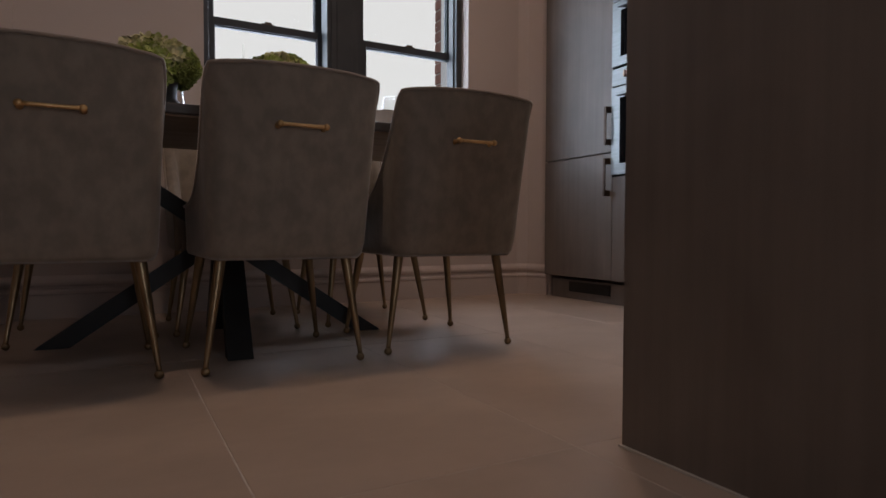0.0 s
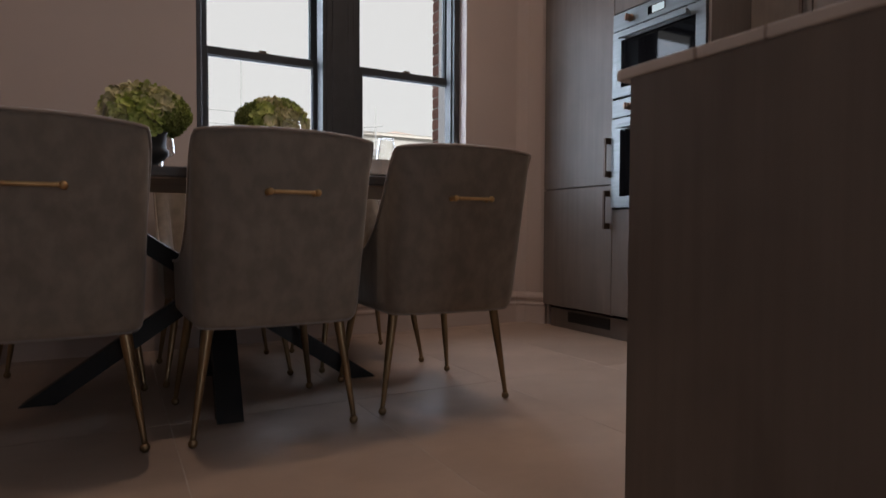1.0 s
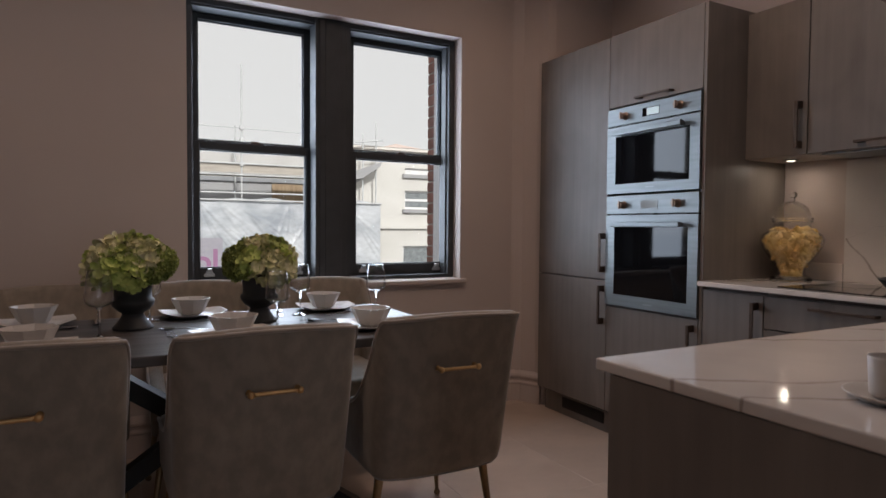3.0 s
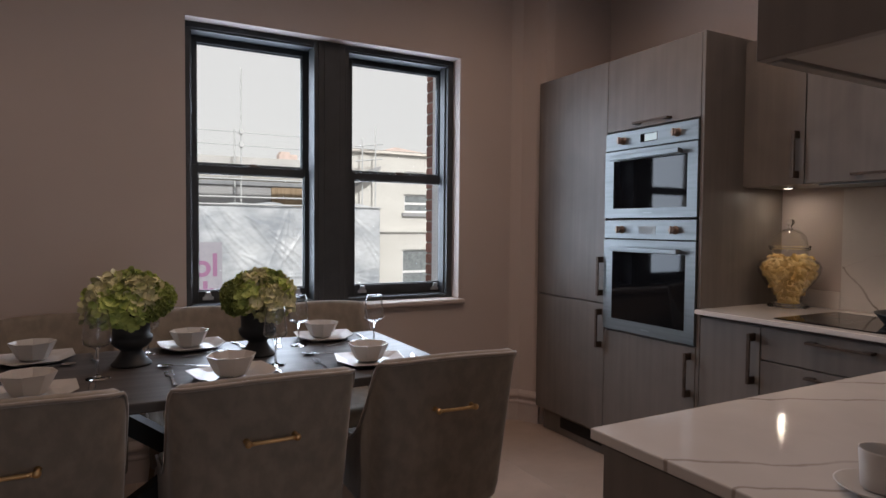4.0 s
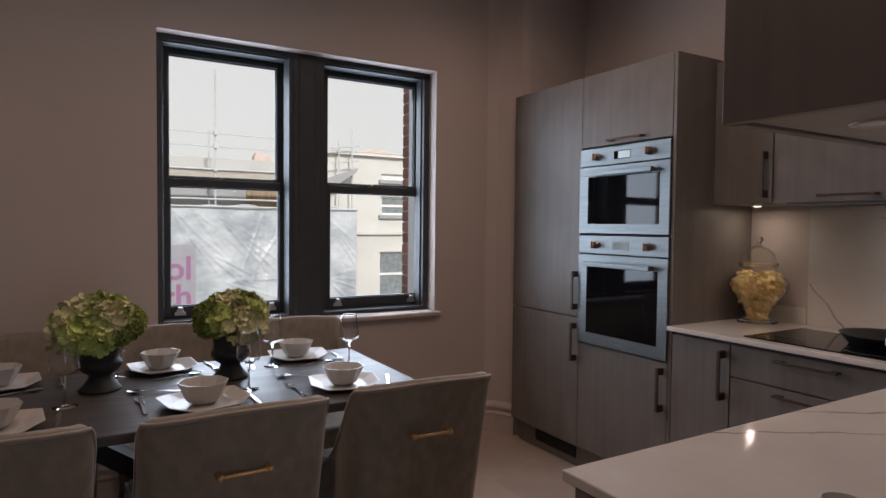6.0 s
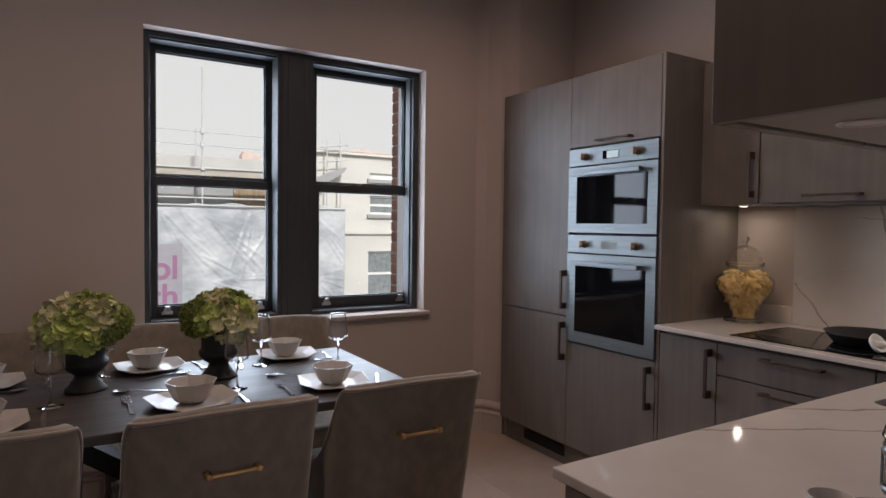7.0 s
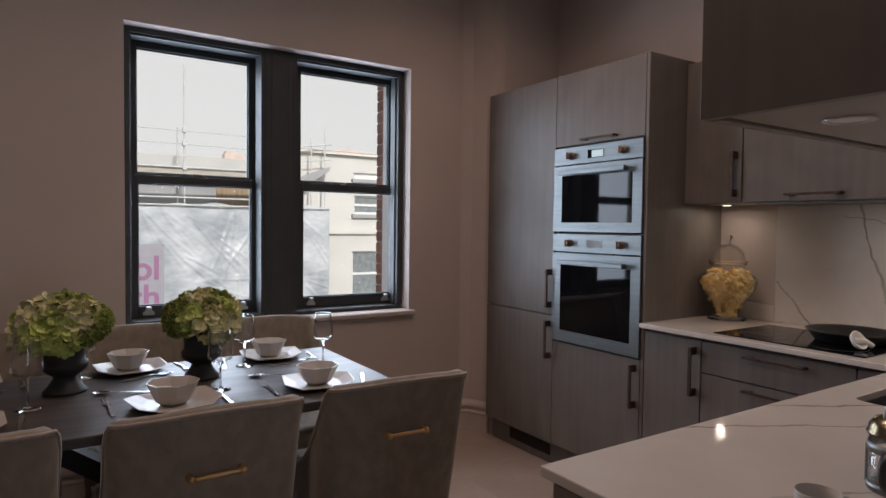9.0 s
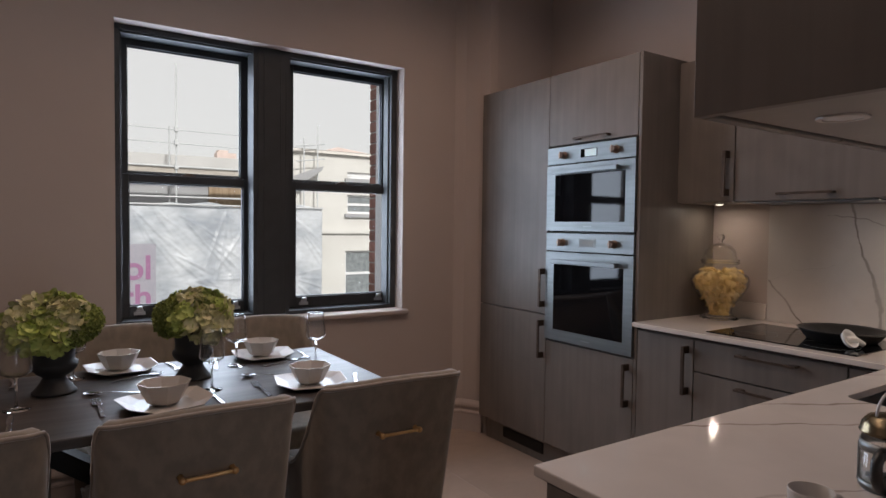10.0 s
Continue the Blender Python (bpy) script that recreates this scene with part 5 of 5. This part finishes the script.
vs = [bm.verts.new(p) for p in ((rx - 1.0, ry - 0.9, HT + 0.03), (rx + 1.4, ry - 0.9, HT + 0.03), (rx + 1.4, ry + 1.2, HT + 0.03), (rx - 1.0, ry + 1.2, HT + 0.03), (rx + 0.1, ry, HT + 0.36), (rx + 0.1, ry + 0.3, HT + 0.36))]
for f in ((0, 1, 4), (1, 2, 5, 4), (2, 3, 5), (3, 0, 4, 5), (0, 3, 2, 1)):
    bm.faces.new([vs[k] for k in f])
bmesh.ops.recalc_face_normals(bm, faces=bm.faces)
part("hip_roof", bm, M_ROOF, house, "small clay tiled hip roof")

shop = thing("grey_building", (2.0, 19.6, GZ), "grey rendered building behind scaffolding", "building")
part("wall", boxes((-6, 6.1, 19.6, 26, GZ, 2.48)), M_RENDER2, shop)
part("parapet", boxes((-6.1, 6.15, 19.5, 19.75, 2.48, 2.60)), M_SLATE, shop, "dark parapet coping")
part("timber_panel", boxes((4.45, 5.4, 19.5, 19.58, 1.4, 2.44)), M_TIMBER, shop, "brown timber hoarding")
part("rooflight", boxes((4.95, 5.55, 20.62, 21.0, 3.45, 3.62), (5.0, 5.3, 20.62, 21.0, 3.62, 3.70)), M_ROOF, shop, "small red clay dormer")
part("dormer_wall", boxes((-6.0, 6.05, 20.6, 23.0, 2.6, 3.45)), M_DORMER, shop, "pale rendered dormer")

scaf = thing("scaffolding", (3.2, 18.0, GZ), "galvanised tube scaffolding with boards and guard rails", "scaffolding")
for px, top in ((0.9, 5.6), (3.27, 5.6), (6.85, 3.95), (7.28, 4.35)):
    part("standard", tube(bmesh.new(), [(px, 18.0, GZ), (px, 18.0, top)], 0.024, 8), M_SCAFF, scaf)
    part("standard", tube(bmesh.new(), [(px + 0.03, 19.2, GZ), (px + 0.03, 19.2, top - 1.5)], 0.024, 8), M_SCAFF, scaf)
for z in (3.86, 3.50):
    part("guard_rail", tube(bmesh.new(), [(-2.5, 17.96, z), (5.9, 17.96, z - 0.03)], 0.012, 8), M_SCAFF, scaf)
for z in (3.75, 3.30):
    part("guard_rail", tube(bmesh.new(), [(6.6, 17.96, z - 0.06), (7.5, 17.96, z + 0.06)], 0.02, 8), M_SCAFF, scaf)
for z, y in ((2.86, 17.94), (2.55, 17.95), (2.05, 17.96)):
    part("ledger", tube(bmesh.new(), [(-3, y, z), (6.2, y, z)], 0.026, 8), M_SCAFF, scaf)
part("toe_board", boxes((-3, 6.0, 18.0, 18.04, 2.62, 2.84)), M_BOARD, scaf, "weathered toe board")
for k in range(3):
    part("board", boxes((-3, 6.0, 18.1 + 0.24 * k, 18.32 + 0.24 * k, 2.56, 2.60)), M_BOARD, scaf)
part("couplers", boxes(*[(x - 0.05, x + 0.05, 17.9, 18.06, z - 0.06, z + 0.06) for x in (3.27,) for z in (3.86, 3.50, 2.86)]), M_SCAFF, scaf)
bm = bmesh.new()
tip = [(6.25, 2.52), (6.75, 2.60), (7.32, 2.98), (7.38, 3.12), (6.95, 2.98), (6.3, 2.72)]
lo_v, hi_v = [bm.verts.new((x, 17.75, z)) for x, z in tip], [bm.verts.new((x, 18.25, z - 0.1)) for x, z in tip]
for k in range(6):
    bm.faces.new((lo_v[k], lo_v[(k + 1) % 6], hi_v[(k + 1) % 6], hi_v[k]))
bm.faces.new(lo_v[::-1])
bm.faces.new(hi_v)
bmesh.ops.recalc_face_normals(bm, faces=bm.faces)
part("canopy", bm, M_RENDER2, scaf, "tilted grey sheet on the scaffold")


def sheeting():
    """Loose plastic sheet pulled into long straight creases that fan down from its ties."""
    bm = bmesh.new()
    nx, nz = 300, 150
    r7 = random.Random(21)
    folds = []
    for tx, tz, count, lo, hi in ((2.05, 1.85, 8, -62, -36), (2.6, 1.85, 7, -58, -40), (3.3, 1.6, 7, -52, -30), (3.0, 0.6, 8, -44, -22), (3.9, 1.3, 6, -48, -20), (4.6, 1.85, 4, -110, -78), (5.4, 1.8, 4, -120, -85), (6.2, 1.8, 6, -60, -38), (6.3, -0.2, 4, -40, 8), (0.9, 1.8, 6, -70, -40), (3.4, -0.2, 6, -25, 5)):
        for k in range(count):
            a = radians(lo + (hi - lo) * (k + r7.uniform(-0.3, 0.3)) / max(count - 1, 1))
            folds.append((tx, tz, math.cos(a), math.sin(a), r7.uniform(0.008, 0.034), r7.uniform(0.025, 0.07), r7.uniform(0.0, 0.6), r7.uniform(1.0, 2.8)))
    grid = []
    for i in range(nx + 1):
        row = []
        for j in range(nz + 1):
            x = -2.4 + 9.75 * i / nx
            f = j / nz
            top = 1.86 + 0.05 * math.sin(x * 2.1) - 0.03 * math.cos(x * 5.3)
            z = -3.0 + (top + 3.0) * f
            y = 17.80 + 0.05 * noise.noise(Vector((x * 0.5, z * 0.5, 0.3))) + 0.012 * noise.noise(Vector((x * 2.1, z * 2.6, 4.0)))
            wob = 0.05 * noise.noise(Vector((x * 0.9, z * 0.9, 8.0)))
            for tx, tz, ca, sa, dep, wid, s0, s1 in folds:
                u, v = (x - tx) * ca + (z - tz) * sa, -(x - tx) * sa + (z - tz) * ca + wob
                if s0 < u < s1 and abs(v) < wid:
                    y -= dep * (1 - abs(v) / wid) * min(1.0, (u - s0) * 4, (s1 - u) * 2.5)
            row.append(bm.verts.new((x, y, z)))
        grid.append(row)
    for a, b in zip(grid, grid[1:]):
        for j in range(nz):
            bm.faces.new((a[j], b[j], b[j + 1], a[j + 1]))
    return bm


tarp = thing("plastic_sheet", (2.5, 17.8, -3.0), "creased white plastic sheeting hung on the scaffolding", "tarpaulin")
sh = part("sheet", sheeting(), M_TARP, tarp, smooth=True)
sol = sh.modifiers.new("thickness", "SOLIDIFY")
sol.thickness = 0.004
part("top_tube", tube(bmesh.new(), [(-2.4, 17.72, 1.84), (7.36, 17.72, 1.84)], 0.024, 8), M_SCAFF, tarp)

sign = thing("site_sign", (2.0, 17.55, 0.0), "white board with magenta lettering on the sheeting", "sign")
part("board", boxes((0.6, 2.69, 17.56, 17.60, -1.35, 0.81)), M_BOARDSIGN, sign)
for body_text, z in (("ol", -0.09), ("th", -0.83)):
    cu = bpy.data.curves.new("lettering", "FONT")
    cu.body, cu.size, cu.align_x, cu.extrude, cu.offset = body_text, 0.86, "RIGHT", 0.004, 0.018
    cu.materials.append(M_MAGENTA)
    tx = new("lettering", cu)
    tx.parent = sign
    tx.location = Vector((2.60, 17.552, z)) - sign.location
    tx.rotation_euler = (radians(90), 0, 0)
    tx["label"] = "bold magenta lettering"

# ---- floor tiles and the brick window jamb, last ----
tile_me = {}
JOINT = 0.0015
for i in range(-3, 6):
    for j in range(-4, 3):
        x0, y0 = 0.19 + 0.6 * i, 1.10 + 1.2 * j
        xa, xb = max(x0, -1.1) + JOINT, min(x0 + 0.6, EX) - JOINT
        ya, yb = max(y0, -3.2) + JOINT, min(y0 + 1.2, WY) - JOINT
        if xb - xa < 0.02 or yb - ya < 0.02:
            continue
        key = (round(xb - xa, 3), round(yb - ya, 3))
        if key not in tile_me:
            b = box(bmesh.new(), 0, key[0], 0, key[1], -0.008, 0, 0.0008, 1)
            me = bpy.data.meshes.new("tile")
            b.to_mesh(me)
            b.free()
            me.materials.append(M_TILE)
            tile_me[key] = me
        t = new("tile", tile_me[key])
        t.parent = floor
        t.location = (xa, ya, 0)

part("outer_lining", boxes((2.0525, 2.060, WY + WT + 0.008, 4.032, OZ0, OZ1)), M_SIGN, win, "pale outer lining strip")
jamb = tagged(part("brick_jamb", boxes((2.062, 2.30, WY + WT + 0.008, 4.128, 0.4, 2.9)), M_MORTAR), "red brick window jamb with pale mortar outside the glass", "wall", kind="structure")
b = box(bmesh.new(), 0, 0.21, 0, 0.098, 0, 0.065, 0.004, 1)
bme = bpy.data.meshes.new("brick")
b.to_mesh(bme)
b.free()
bme.materials.append(M_BRICK)
for k in range(33):
    t = new("brick", bme)
    t.parent = jamb
    t.location = (2.055 + 0.001 * ((k * 7) % 3), 4.035 + 0.001 * ((k * 5) % 3), 0.42 + 0.075 * k)
